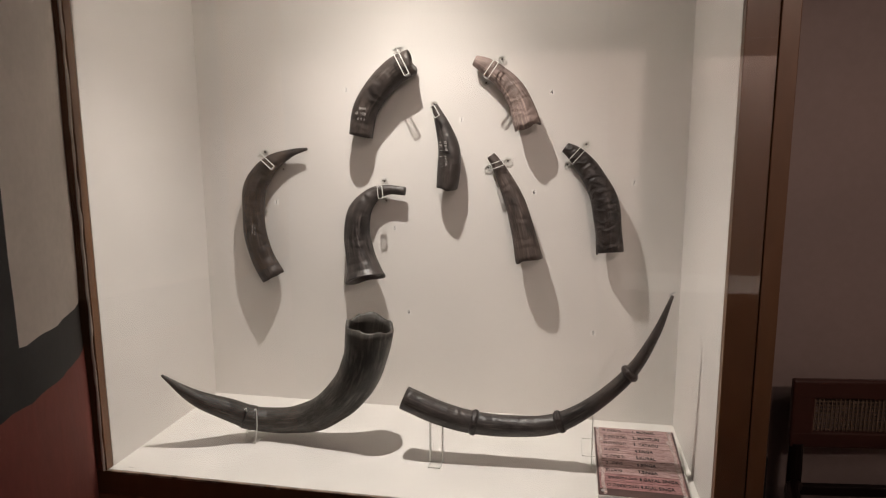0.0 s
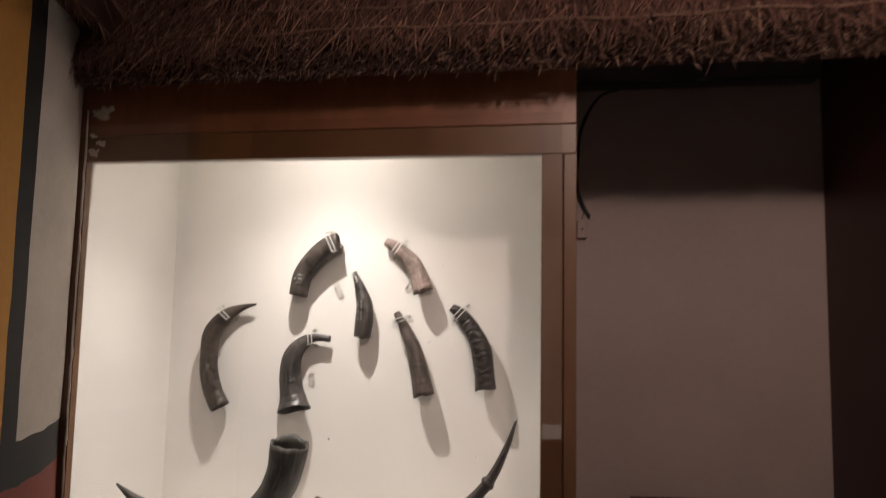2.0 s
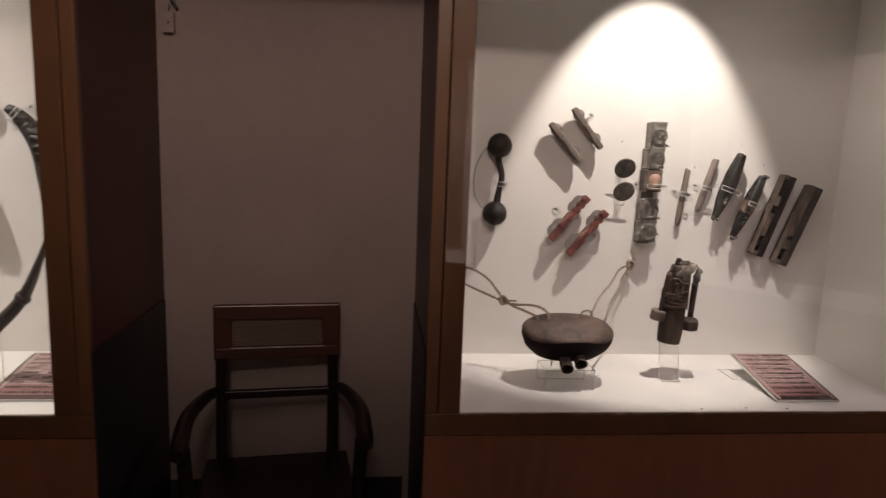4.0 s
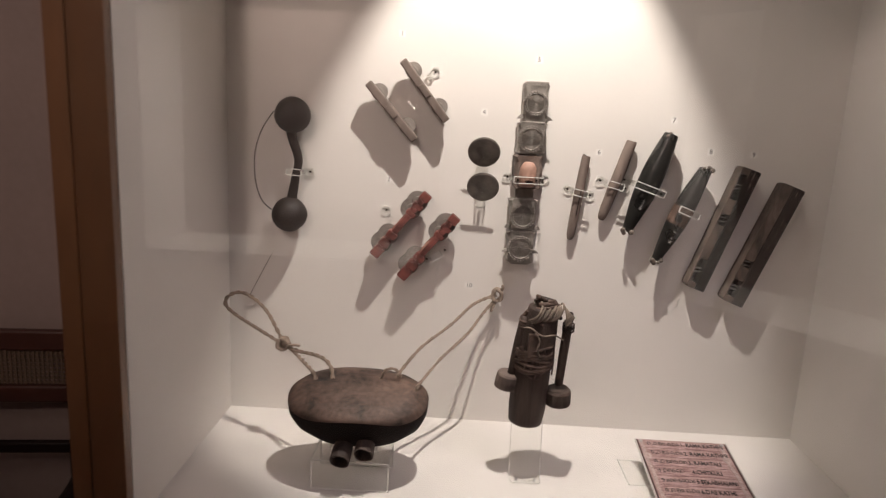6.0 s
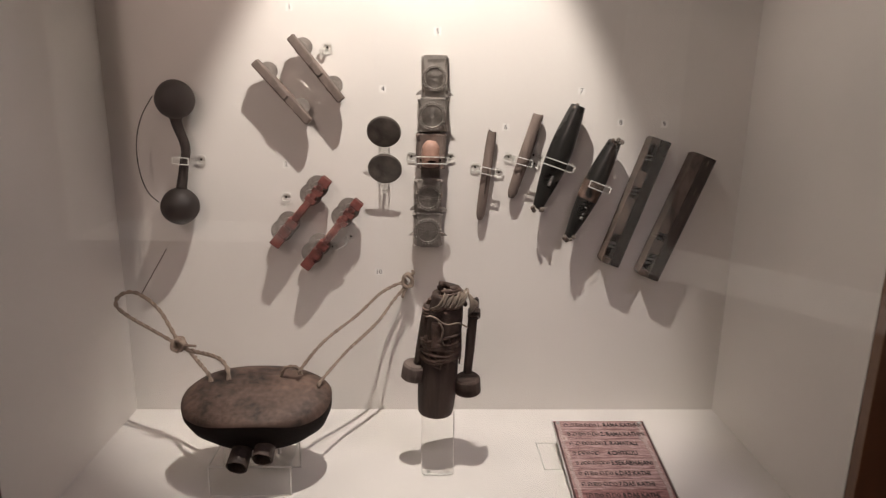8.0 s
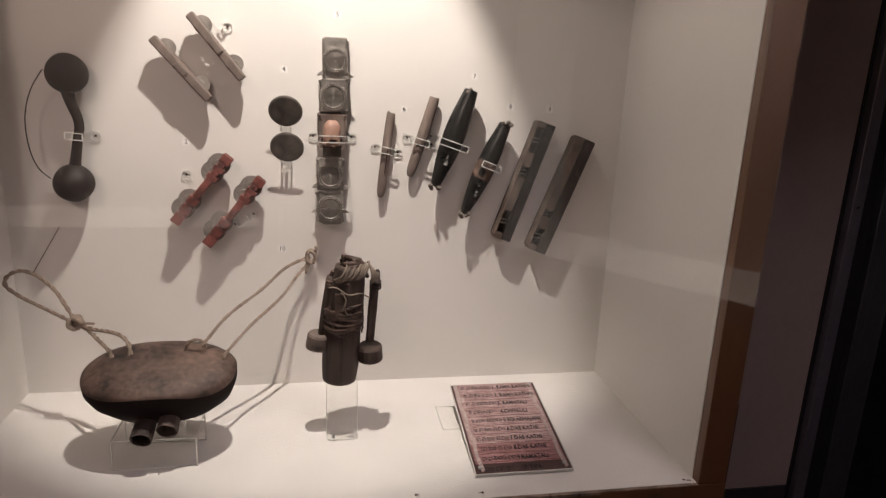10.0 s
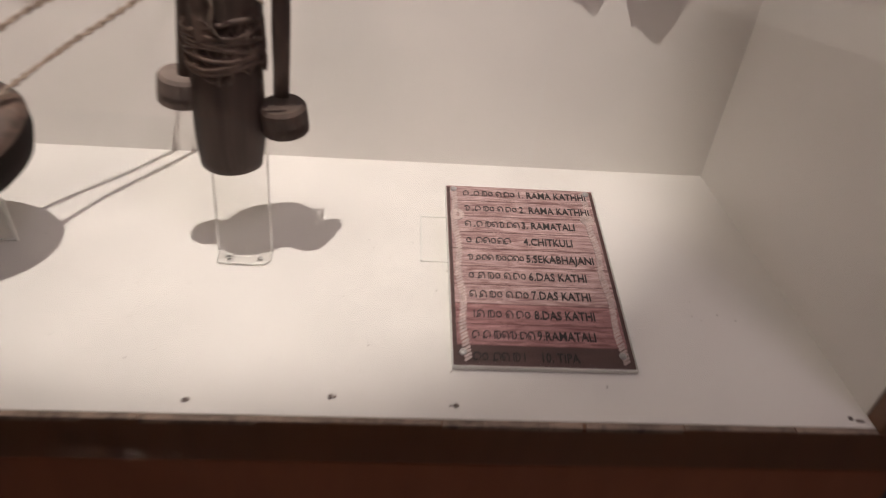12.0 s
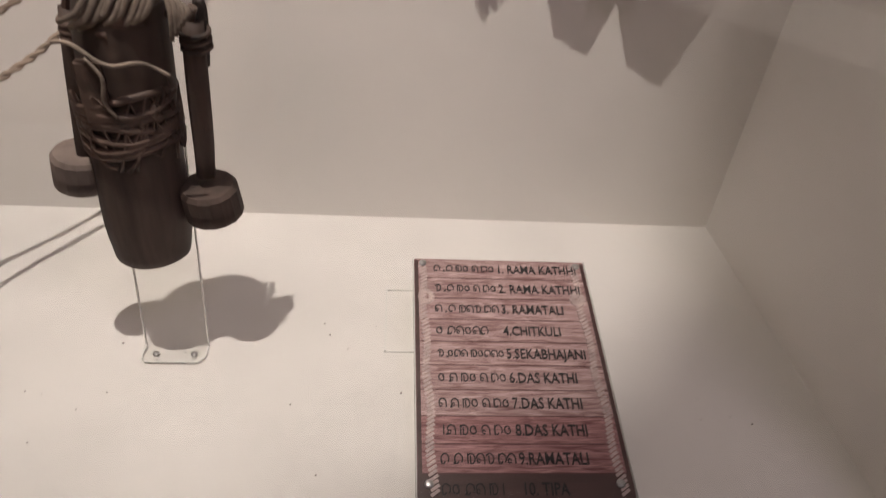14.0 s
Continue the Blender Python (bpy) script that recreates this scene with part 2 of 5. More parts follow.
M["board_rope"] = material("printed_rope", (0.60, 0.48, 0.45), 0.45, vary=0.2, scale=90, grain=200, bump=0)

# ---- building helpers ----
HOME = {}


def thing(name, at, label, category, group="", kind=""):
    ob = new(name)
    ob.location = at
    ob.empty_display_size = 0.05
    HOME[ob.name] = Vector(at)
    return tagged(ob, label, category, group, kind)


def mesh_of(name, bm, mat, smooth=False):
    me = bpy.data.meshes.new(name)
    bm.to_mesh(me)
    bm.free()
    for m in mat if isinstance(mat, (list, tuple)) else (mat,):
        me.materials.append(m)
    if smooth:
        me.shade_smooth()
    return me


def part(name, bm, mat, parent=None, label="", kind="", smooth=False):
    """Links bm, built in world places, as one mesh under parent."""
    home = Vector((0, 0, 0))
    if parent is not None:
        home = HOME[parent.name]
        bmesh.ops.translate(bm, verts=bm.verts, vec=-home)
    ob = new(name, mesh_of(name, bm, mat, smooth))
    HOME[ob.name] = home
    if parent is not None:
        ob.parent = parent
    return tagged(ob, label, kind=kind)


def structure(name, bm, mat, label, category, smooth=False):
    ob = new(name, mesh_of(name, bm, mat, smooth))
    HOME[ob.name] = Vector((0, 0, 0))
    return tagged(ob, label, category, kind="structure")


def box(bm, x0, x1, y0, y1, z0, z1, bevel=0.0, m=None):
    r = bmesh.ops.create_cube(bm, size=1, matrix=Matrix.Translation(((x0 + x1) / 2, (y0 + y1) / 2, (z0 + z1) / 2)) @ Matrix.Diagonal((x1 - x0, y1 - y0, z1 - z0, 1)))
    vs = r["verts"]
    if bevel:
        es = list({e for v in vs for e in v.link_edges})
        r2 = bmesh.ops.bevel(bm, geom=es, offset=bevel, segments=2, affect="EDGES", profile=0.5)
        vs = list({v for f in r2["faces"] for v in f.verts} | {v for v in vs if v.is_valid})
    if m is not None:
        bmesh.ops.transform(bm, matrix=m, verts=vs)
    return vs


def boxm(x0, x1, y0, y1, z0, z1, bevel=0.0, m=None):
    bm = bmesh.new()
    box(bm, x0, x1, y0, y1, z0, z1, bevel, m)
    return bm


def smooth_path(pts, n):
    """Catmull-Rom through rows (x, y, z, r)."""
    p = [np.array(q, float) for q in pts]
    p = [2 * p[0] - p[1]] + p + [2 * p[-1] - p[-2]]
    out = []
    for i in range(1, len(p) - 2):
        for k in range(n):
            t = k / n
            out.append(0.5 * (2 * p[i] + (p[i + 1] - p[i - 1]) * t + (2 * p[i - 1] - 5 * p[i] + 4 * p[i + 1] - p[i + 2]) * t * t + (3 * p[i] - p[i - 1] - 3 * p[i + 1] + p[i + 2]) * t ** 3))
    out.append(p[-2])
    return out


def tube(bm, pts, seg=16, sub=4, wobble=0.0, flat=1.0, hollow=0.0, caps=True, twist=0.0, seed=0, ragged=0.0):
    """A swept tube along rows (x, y, z, r). hollow: how deep its last end is open, as a share of the path. wobble: uneven outline."""
    rows = smooth_path(pts, sub) if sub > 1 else [np.array(q, float) for q in pts]
    uvl = bm.loops.layers.uv.verify()
    n = len(rows)
    length = [0.0]
    for i in range(1, n):
        length.append(length[-1] + float(np.linalg.norm(rows[i][:3] - rows[i - 1][:3])))
    side = None
    rings = []
    frames = []
    for i, r in enumerate(rows):
        d = Vector((rows[min(i + 1, n - 1)] - rows[max(i - 1, 0)])[:3]).normalized()
        if side is None:
            side = d.cross(Vector((0, 1, 0))) if abs(d.y) < 0.9 else d.cross(Vector((0, 0, 1)))
        side = (side - d * side.dot(d)).normalized()
        up = d.cross(side)
        frames.append((Vector(r[:3]), side.copy(), up, r[3]))
    def ring(i, scale=1.0, push=0.0):
        c, s, u, rad = frames[i]
        vs = []
        for k in range(seg):
            a = 2 * math.pi * k / seg + twist * length[i]
            w = 1 + wobble * (noise.noise(Vector((math.cos(a) * 1.5 + seed * 7.3, math.sin(a) * 1.5, length[i] * 14))) )
            end = (u.cross(s) * ragged * (noise.noise(Vector((math.cos(a) * 1.5 + seed, math.sin(a) * 1.5, 5))) - 0.1 + 0.25 * noise.noise(Vector((math.cos(a) * 5, math.sin(a) * 5, seed))))) if ragged and i == n - 1 else Vector()
            vs.append(bm.verts.new(c + end + (s * math.cos(a) + u * math.sin(a) * flat) * rad * w * scale))
        return vs
    for i in range(n):
        rings.append(ring(i))
    def skin(a, b, va, vb, flip=False):
        for k in range(seg):
            q = [a[k], a[(k + 1) % seg], b[(k + 1) % seg], b[k]]
            uv = [(k / seg, va), ((k + 1) / seg, va), ((k + 1) / seg, vb), (k / seg, vb)]
            if flip:
                q.reverse()
                uv.reverse()
            f = bm.faces.new(q)
            for lo, w in zip(f.loops, uv):
                lo[uvl].uv = w
    for i in range(n - 1):
        skin(rings[i], rings[i + 1], length[i] * 5, length[i + 1] * 5, True)
    if caps:
        bm.faces.new(rings[0])
    if hollow:
        deep = max(0, int((n - 1) * (1 - hollow)))
        inner = [ring(i, 0.86) for i in range(n - 1, deep - 1, -1)]
        skin(rings[-1], inner[0], 0, 0.02, True)
        for i in range(len(inner) - 1):
            skin(inner[i], inner[i + 1], 0, 0.1, True)
        bm.faces.new(inner[-1][::-1])
    elif caps:
        bm.faces.new(rings[-1][::-1])
    bmesh.ops.recalc_face_normals(bm, faces=bm.faces)
    return bm


def tubem(pts, **k):
    return tube(bmesh.new(), pts, **k)


def disc(bm, m, r, thick, seg=24, rings=()):
    """A turned disc about z with a profile of (radius share, height) rings."""
    prof = [(0, thick)] + [(a * r, h) for a, h in rings] + [(r, thick * 0.4), (r, 0), (0, 0)]
    last = None
    for rad, h in prof:
        cur = [bm.verts.new(m @ Vector((0, 0, h)))] if rad == 0 else [bm.verts.new(m @ Vector((rad * math.cos(2 * math.pi * k / seg), rad * math.sin(2 * math.pi * k / seg), h))) for k in range(seg)]
        if last is not None:
            if len(last) == 1:
                for k in range(seg):
                    bm.faces.new([last[0], cur[k], cur[(k + 1) % seg]])
            elif len(cur) == 1:
                for k in range(seg):
                    bm.faces.new([last[(k + 1) % seg], last[k], cur[0]])
            else:
                for k in range(seg):
                    bm.faces.new([last[k], cur[k], cur[(k + 1) % seg], last[(k + 1) % seg]])
        last = cur
    bmesh.ops.recalc_face_normals(bm, faces=bm.faces)
    return bm


def writing(name, words, size, m, mat, parent, thick=0.0004, wide=1.0, align="LEFT", label="", bold=0.0):
    """Raised lettering as a mesh, at the pose m."""
    cu = bpy.data.curves.new(name, "FONT")
    cu.body, cu.size, cu.extrude, cu.align_x, cu.align_y = words, size, thick, align, "CENTER"
    cu.resolution_u = 2
    tmp = bpy.data.objects.new(name, cu)
    cu.offset = bold
    scene.collection.objects.link(tmp)
    me = bpy.data.meshes.new_from_object(tmp)
    bpy.data.objects.remove(tmp)
    bpy.data.curves.remove(cu)
    bm = bmesh.new()
    bm.from_mesh(me)
    bpy.data.meshes.remove(me)
    bmesh.ops.transform(bm, matrix=m @ Matrix.Diagonal((wide, 1, 1, 1)), verts=bm.verts)
    return part(name, bm, mat, parent, label)


FACING = pose(0, 0, 0, 90, 0, 0)  # text and discs that face the visitor, -y


def at(x, y, z, rx=0, ry=0, rz=0):
    return pose(x, y, z, rx, ry, rz)


# ---- the room ----
BACK, TOP, SHELF, HEAD = 0.512, 2.50, 0.80, 2.015
structure("floor", boxm(-4.2, 5.2, -3.5, 0.75, -0.1, 0), M["floor"], "dark worn stone floor of a dim gallery", "floor")
structure("ceiling", boxm(-4.2, 5.2, -3.5, 0.75, 3.3, 3.4), M["ceiling"], "dark painted gallery ceiling", "ceiling")
structure("wall_north", boxm(-4.2, 5.2, 0.585, 0.75, 0, 3.3), M["plaster"], "pinkish grey plastered wall behind the display cases", "wall")
structure("wall_west", boxm(-4.2, -4.05, -3.5, 0.585, 0, 3.3), M["plaster"], "plain grey plastered side wall", "wall")
structure("wall_east", boxm(5.05, 5.2, -3.5, 0.585, 0, 3.3), M["plaster"], "plain grey plastered side wall", "wall")
structure("wall_south", boxm(-4.05, 5.05, -3.5, -3.35, 0, 3.3), M["plaster"], "plain grey plastered wall behind the visitor", "wall")
structure("baseboard", boxm(0.10, 0.925, 0.579, 0.585, 0, 0.30), M["dado"], "dark grey painted band along the foot of the wall", "baseboard")
structure("baseboard_east", boxm(2.506, 3.17, 0.579, 0.585, 0, 0.345), M["dado"], "dark grey painted band along the foot of the wall", "baseboard")
structure("pillar", boxm(-1.57, -0.9, 0.47, 0.584, 2.545, 3.3), M["whitewash"], "pale grey plastered pillar above the thatch", "pillar")
structure("panel_dark", boxm(-3.4, -1.572, 0.50, 0.584, 2.545, 3.3), M["panel_green"], "dark green painted panel above the thatch", "panel")
structure("beam", boxm(0.10, 0.925, 0.50, 0.585, 2.385, 2.54), M["beam"], "dull grey beam across the top of the alcove", "beam")


def display_case(x0, x1, label, name="display_case", margin=0.095):
    """A built-in showcase: red-brown laminate box, lit cream interior, front pane. x0 and x1 bound its opening."""
    c = thing(name, ((x0 + x1) / 2, 0.29, 0), label, "display case", "wall display cases")
    L, R = x0 - 0.095, x1 + margin
    part("plinth", boxm(L, R, 0, 0.02, 0, 0.735, 0.002), M["laminate"], c, "red-brown laminate front below the opening")
    part("sill_rail", boxm(L, R, -0.003, 0.02, 0.738, SHELF - 0.001, 0.0015), M["laminate_trim"], c, "brown laminate rail under the pane")
    part("header", boxm(L, R, 0, 0.02, 2.10, 2.54, 0.002), M["laminate"], c, "red-brown laminate panel above the opening")
    part("head_rail", boxm(L, R, -0.003, 0.02, HEAD, 2.097, 0.0015), M["laminate_trim"], c, "brown laminate rail above the pane")
    for a, b in ((x0 - 0.058, x0), (x1, x1 + 0.058)):
        part("stile", boxm(a, b, -0.003, 0.02, SHELF, HEAD - 0.001, 0.0015), M["laminate_trim"], c, "brown laminate frame upright beside the pane")
    for a, b in ((L, x0 - 0.061), (x1 + 0.061, R)):
        if b - a < 0.01:
            continue
        part("edge_strip", boxm(a, b, 0, 0.02, SHELF, HEAD - 0.001, 0.0015), M["laminate_trim"], c, "narrow brown outer strip")
    for a, b in ((L, L + 0.02), (R - 0.02, R)):
        part("side_panel", boxm(a, b, 0.021, 0.584, 0, 2.54), M["side"], c, "dark maroon laminate side")
    for a, b in ((L - 0.004, L), (R, R + 0.004)):
        part("side_dado", boxm(a, b, 0.004, 0.578, 0, 0.966), M["black"], c, "black-painted lower part of the side")
    part("back_board", boxm(x0 - 0.02, x1 + 0.02, BACK, BACK + 0.018, SHELF - 0.02, TOP + 0.02), M["cream"], c, "cream-painted back board")
    part("inner_side", boxm(x0 - 0.018, x0, 0.021, BACK, SHELF, TOP), M["cream"], c, "cream-painted inner side")
    part("inner_side", boxm(x1, x1 + 0.018, 0.021, BACK, SHELF, TOP), M["cream"], c, "cream-painted inner side")
    part("shelf", boxm(x0 - 0.018, x1 + 0.018, 0.021, BACK, SHELF - 0.02, SHELF), M["cream_floor"], c, "cream shelf board with specks of dust")
    part("shelf_lip", boxm(x0, x1, 0.004, 0.0205, SHELF - 0.0005, SHELF + 0.001), M["cream_floor"], c)
    bm = bmesh.new()
    rng = random.Random(int(x0 * 10))
    x = x0
    while x < x1 - 0.03:
        nx = min(x1, x + rng.uniform(0.03, 0.12))
        box(bm, x, nx - rng.choice((0, 0.0015, 0.004)), -0.0036 + rng.uniform(0, 0.0012), 0.0038, SHELF - rng.uniform(0.0035, 0.006), SHELF + 0.0004, 0.0004)
        x = nx
    part("chipped_edge", bm, M["lip"], c, "chipped bare edge of the shelf board", kind="stuff")
    part("top_board", boxm(x0 - 0.018, x1 + 0.018, 0.021, BACK, TOP, TOP + 0.02), M["cream"], c)
    part("inner_header", boxm(x0 - 0.018, x1 + 0.018, 0.021, 0.036, HEAD, TOP), M["cream"], c)
    g = part("front_pane", boxm(x0 - 0.056, x1 + 0.056, -0.010, -0.0045, 0.748, 2.13), M["glass"], c, "clear glass pane over the opening")
    return c


A0, A1, B0, B1 = -1.411, 0.0, 1.046, 2.441
case_a = display_case(A0, A1, "red-brown laminate display case of mounted animal horns, lit from inside")
display_case(B0, B1, "red-brown laminate display case of wooden and metal rattles, lit from inside", margin=0.0605)

# numbers on the back boards
for x, z, s in ((-1.172, 1.421, "1"), (-0.942, 1.746, "2"), (-0.607, 1.658, "3"), (-0.359, 1.729, "4"), (-0.805, 1.349, "5"), (-0.402, 1.458, "6"), (-0.134, 1.485, "7"), (-0.766, 1.097, "8"), (-0.229, 1.06, "9"),
                (1.45, 1.71, "1"), (1.431, 1.384, "2"), (1.64, 1.548, "4"), (1.756, 1.668, "5"), (1.908, 1.471, "6"), (2.07, 1.551, "7"), (2.161, 1.485, "8"), (2.258, 1.483, "9"), (1.629, 1.14, "10")):
    t = thing("number_tag", (x, BACK, z), "tiny printed paper number %s stuck to the cream back board" % s, "label", "exhibit numbers")
    part("paper", boxm(x - 0.008 - 0.003 * (len(s) - 1), x + 0.008 + 0.003 * (len(s) - 1), BACK - 0.00025, BACK, z - 0.008, z + 0.008), M["paper"], t)
    writing("numeral", s, 0.016, at(x, BACK - 0.0006, z) @ FACING, M["ink"], t, 0.0001, align="CENTER")

opposite = copy_thing(case_a, pose(0.69, -2.56, 0, 0, 0, 180))
for o in opposite.children:
    if o.name.startswith("back_board"):
        o.data = o.data.copy()
        o.data.materials[0] = M["plaster"]
second = copy_thing(opposite, pose(3.211, -1.535, 0, 0, 0, 232.8))
tagged(second, "slanting red-brown laminate display case across the aisle, lit from inside", "display case")
tagged(opposite, "empty red-brown laminate display case across the aisle, lit from inside", "display case")


# ---- painted round hut wall and thatch ----
def hut_wall():
    cx, cy, R, thick = -2.223, -0.577, 0.97, 0.12
    bm = bmesh.new()
    degs = [-95 + k * 2.0 for k in range(51)] + [8.2, 9.7, 11.2, 13.6] + [k * 2.0 + 15 for k in range(32)]
    degs = sorted(set(d for d in degs))
    zs = [0, 0.2, 0.4, 0.6, 0.8, 0.95, 1.06, 1.12, 1.16, 1.20, 1.232, 1.3] + [1.4 + k * 0.1 for k in range(13)]
    grid = []
    for d in degs:
        col = []
        for z in zs:
            a = radians(d + 0.25 * noise.noise(Vector((d, z * 9, 0))))
            r = R + 0.006 * noise.noise(Vector((d * 0.08, z * 3, 4)))
            zz = z + 0.006 * noise.noise(Vector((d * 0.3, z, 9))) if z else 0
            col.append(bm.verts.new((cx + r * math.cos(a), cy + r * math.sin(a), zz)))
        grid.append(col)
    for i in range(len(degs) - 1):
        mid = (degs[i] + degs[i + 1]) / 2
        for j in range(len(zs) - 1):
            z = (zs[j] + zs[j + 1]) / 2
            f = bm.faces.new((grid[i][j], grid[i + 1][j], grid[i + 1][j + 1], grid[i][j + 1]))
            f.smooth = True
            if z < 1.12:
                f.material_index = 2
            elif mid > 13.6:
                f.material_index = 0 if z > 1.232 else 1
            elif mid > 9.7 or z < 1.20:
                f.material_index = 1
            else:
                f.material_index = 3
    inner = [[bm.verts.new((cx + (R - thick) * math.cos(radians(d)), cy + (R - thick) * math.sin(radians(d)), z)) for z in (0, zs[-1])] for d in degs]
    for i in range(len(degs) - 1):
        bm.faces.new((inner[i + 1][0], inner[i][0], inner[i][1], inner[i + 1][1]))
        bm.faces.new((grid[i][-1], grid[i + 1][-1], inner[i + 1][1], inner[i][1]))
    structure("hut_wall", bm, [M["hut_white"], M["hut_black"], M["hut_red"], M["hut_yellow"]], "round mud hut wall painted white, black, ochre yellow and red", "wall")


hut_wall()


def strands(name, label, places, mat, n, width, parent=None, seed=1):
    """Loose straws: places(rng) gives a root, a direction and a length."""
    rng = random.Random(seed)
    verts, faces = [], []
    for _ in range(n):
        p, d, ln = places(rng)
        d = d.normalized()
        side = d.cross(Vector((rng.uniform(-1, 1), rng.uniform(-1, 1), rng.uniform(-1, 1))))
        if side.length < 0.05:
            continue
        side = side.normalized() * width * rng.uniform(0.6, 1.5)
        bend = Vector((rng.uniform(-1, 1), rng.uniform(-1, 0.3), rng.uniform(-1, 0.6))) * ln * 0.16
        b = len(verts)
        mid, end = p + d * ln * 0.5 + bend * 0.5, p + d * ln + bend * 1.2
        other = d.cross(side).normalized() * side.length
        for c, k in ((p, 1.0), (mid, 0.9)):
            verts += [tuple(c + side * k), tuple(c - side * k * 0.5 + other * k), tuple(c - side * k * 0.5 - other * k)]
        verts.append(tuple(end))
        for k in range(3):
            faces.append((b + k, b + (k + 1) % 3, b + 3 + (k + 1) % 3, b + 3 + k))
            faces.append((b + 3 + k, b + 3 + (k + 1) % 3, b + 6))
    me = bpy.data.meshes.new(name)
    me.from_pydata(verts, [], faces)
    me.materials.append(mat)
    ob = new(name, me)
    HOME[ob.name] = Vector((0, 0, 0))
    if parent is not None:
        ob.parent = parent
        ob.location = -HOME[parent.name]
    return tagged(ob, label, kind="stuff")


def straw_material(name, a, b, c):
    m = material(name, a, 0.75, bump=0)
    nt = m.node_tree
    g = nt.nodes.new("ShaderNodeNewGeometry")
    r = nt.nodes.new("ShaderNodeValToRGB")
    e = r.color_ramp.elements
    e[0].color, e[1].color = (*b, 1), (*c, 1)
    e[0].position, e[1].position = 0.1, 1.0
    k = r.color_ramp.elements.new(0.72)
    k.color = (*a, 1)
    nt.links.new(g.outputs["Random Per Island"], r.inputs[0])
    nt.links.new(r.outputs[0], nt.nodes["Principled BSDF"].inputs["Base Color"])
    return m


M["straws"] = straw_material("mixed_straws", (0.17, 0.075, 0.052), (0.06, 0.025, 0.019), (0.34, 0.19, 0.13))
M["straw_ends"] = straw_material("cut_straw_ends", (0.13, 0.065, 0.05), (0.035, 0.016, 0.013), (0.36, 0.22, 0.15))

SL = radians(62)
EAVE_Y, EAVE_Z = -0.17, 2.205


def roof_core():
    bm = bmesh.new()
    d, u = Vector((0, math.cos(SL), math.sin(SL))), Vector((0, -math.sin(SL), math.cos(SL)))
    e0 = Vector((0, EAVE_Y + 0.045, EAVE_Z + 0.02))
    e1 = Vector((0, EAVE_Y + 0.02, EAVE_Z + 0.105))
    prof = [e0, e1, e1 + d * 0.95, e1 + d * 0.95 + Vector((0, 0.05, -0.02)), Vector((0, -0.04, EAVE_Z + 0.10)), Vector((0, -0.06, EAVE_Z + 0.03))]
    n = 60
    rows = []
    for i in range(n + 1):
        x = -1.42 + 4.75 * i / n
        cut = d * (-0.66 if x < -0.92 else 0.0)
        rows.append([bm.verts.new(p + (cut if k in (2, 3) else Vector()) + Vector((x, 0.008 * noise.noise(Vector((x * 7, k, 0))), 0.012 * noise.noise(Vector((x * 5, k, 3)))))) for k, p in enumerate(prof)])
    for i in range(n):
        for k in range(len(prof)):
            q = (k + 1) % len(prof)
            bm.faces.new((rows[i][k], rows[i + 1][k], rows[i + 1][q], rows[i][q]))
    bm.faces.new(rows[0])
    bm.faces.new(rows[-1][::-1])
    bmesh.ops.recalc_face_normals(bm, faces=bm.faces)
    return bm


eave = thing("thatched_eave", (0.95, 0.1, 2.2), "thick brown rice-straw thatch eave over the display cases", "thatched roof")
part("thatch_core", roof_core(), M["straw_shaded"], eave, "packed straw under the loose stalks, coloured dark as shade")


def lying(rng):
    v = rng.uniform(0.0, 0.9) ** 1.3
    x = rng.uniform(-1.42, 3.3)
    if x < -0.92:
        v *= 0.36
    p = Vector((x, EAVE_Y + 0.012 + v * math.cos(SL), EAVE_Z + 0.112 + v * math.sin(SL) + rng.uniform(-0.004, 0.014)))
    d = Vector((rng.gauss(0, 0.35), -math.cos(SL), -math.sin(SL) + rng.gauss(0, 0.1)))
    return p, d, rng.uniform(0.05, 0.17)


def fringe(rng):
    v = rng.random()
    p = Vector((rng.uniform(-1.42, 3.3), EAVE_Y + 0.035 - 0.02 * v, EAVE_Z + 0.012 + 0.10 * v))
    d = Vector((rng.gauss(0, 0.6), -0.8 + rng.gauss(0, 0.4), -0.65 + rng.gauss(0, 0.45)))
    return p, d, rng.uniform(0.012, 0.05)


strands("loose_stalks", "loose reddish brown straws", lying, M["straws"], 15000, 0.0013, eave, 3)
strands("cut_ends", "ragged cut straw ends", fringe, M["straw_ends"], 15000, 0.0016, eave, 4)
for v, r in ((0.005, 0.003), (0.10, 0.0022), (0.24, 0.0022)):
    rng = random.Random(int(v * 1000))
    pts = [(x, EAVE_Y + 0.004 + v * math.cos(SL), EAVE_Z + 0.118 + v * math.sin(SL) + rng.uniform(-0.006, 0.006), r) for x in [-1.4 + 0.1 * k for k in range(48)]]
    part("binding_rope", tubem([q for q in pts if q[0] > (-1.5 if v < 0.2 else -0.9)], seg=6, sub=2, wobble=0.5), M["rope_straw"], eave, "pale straw binding rope")

hut_eave = thing("hut_thatch", (-2.223, -0.577, 2.4), "straw thatch edge of the round painted hut", "thatched roof")


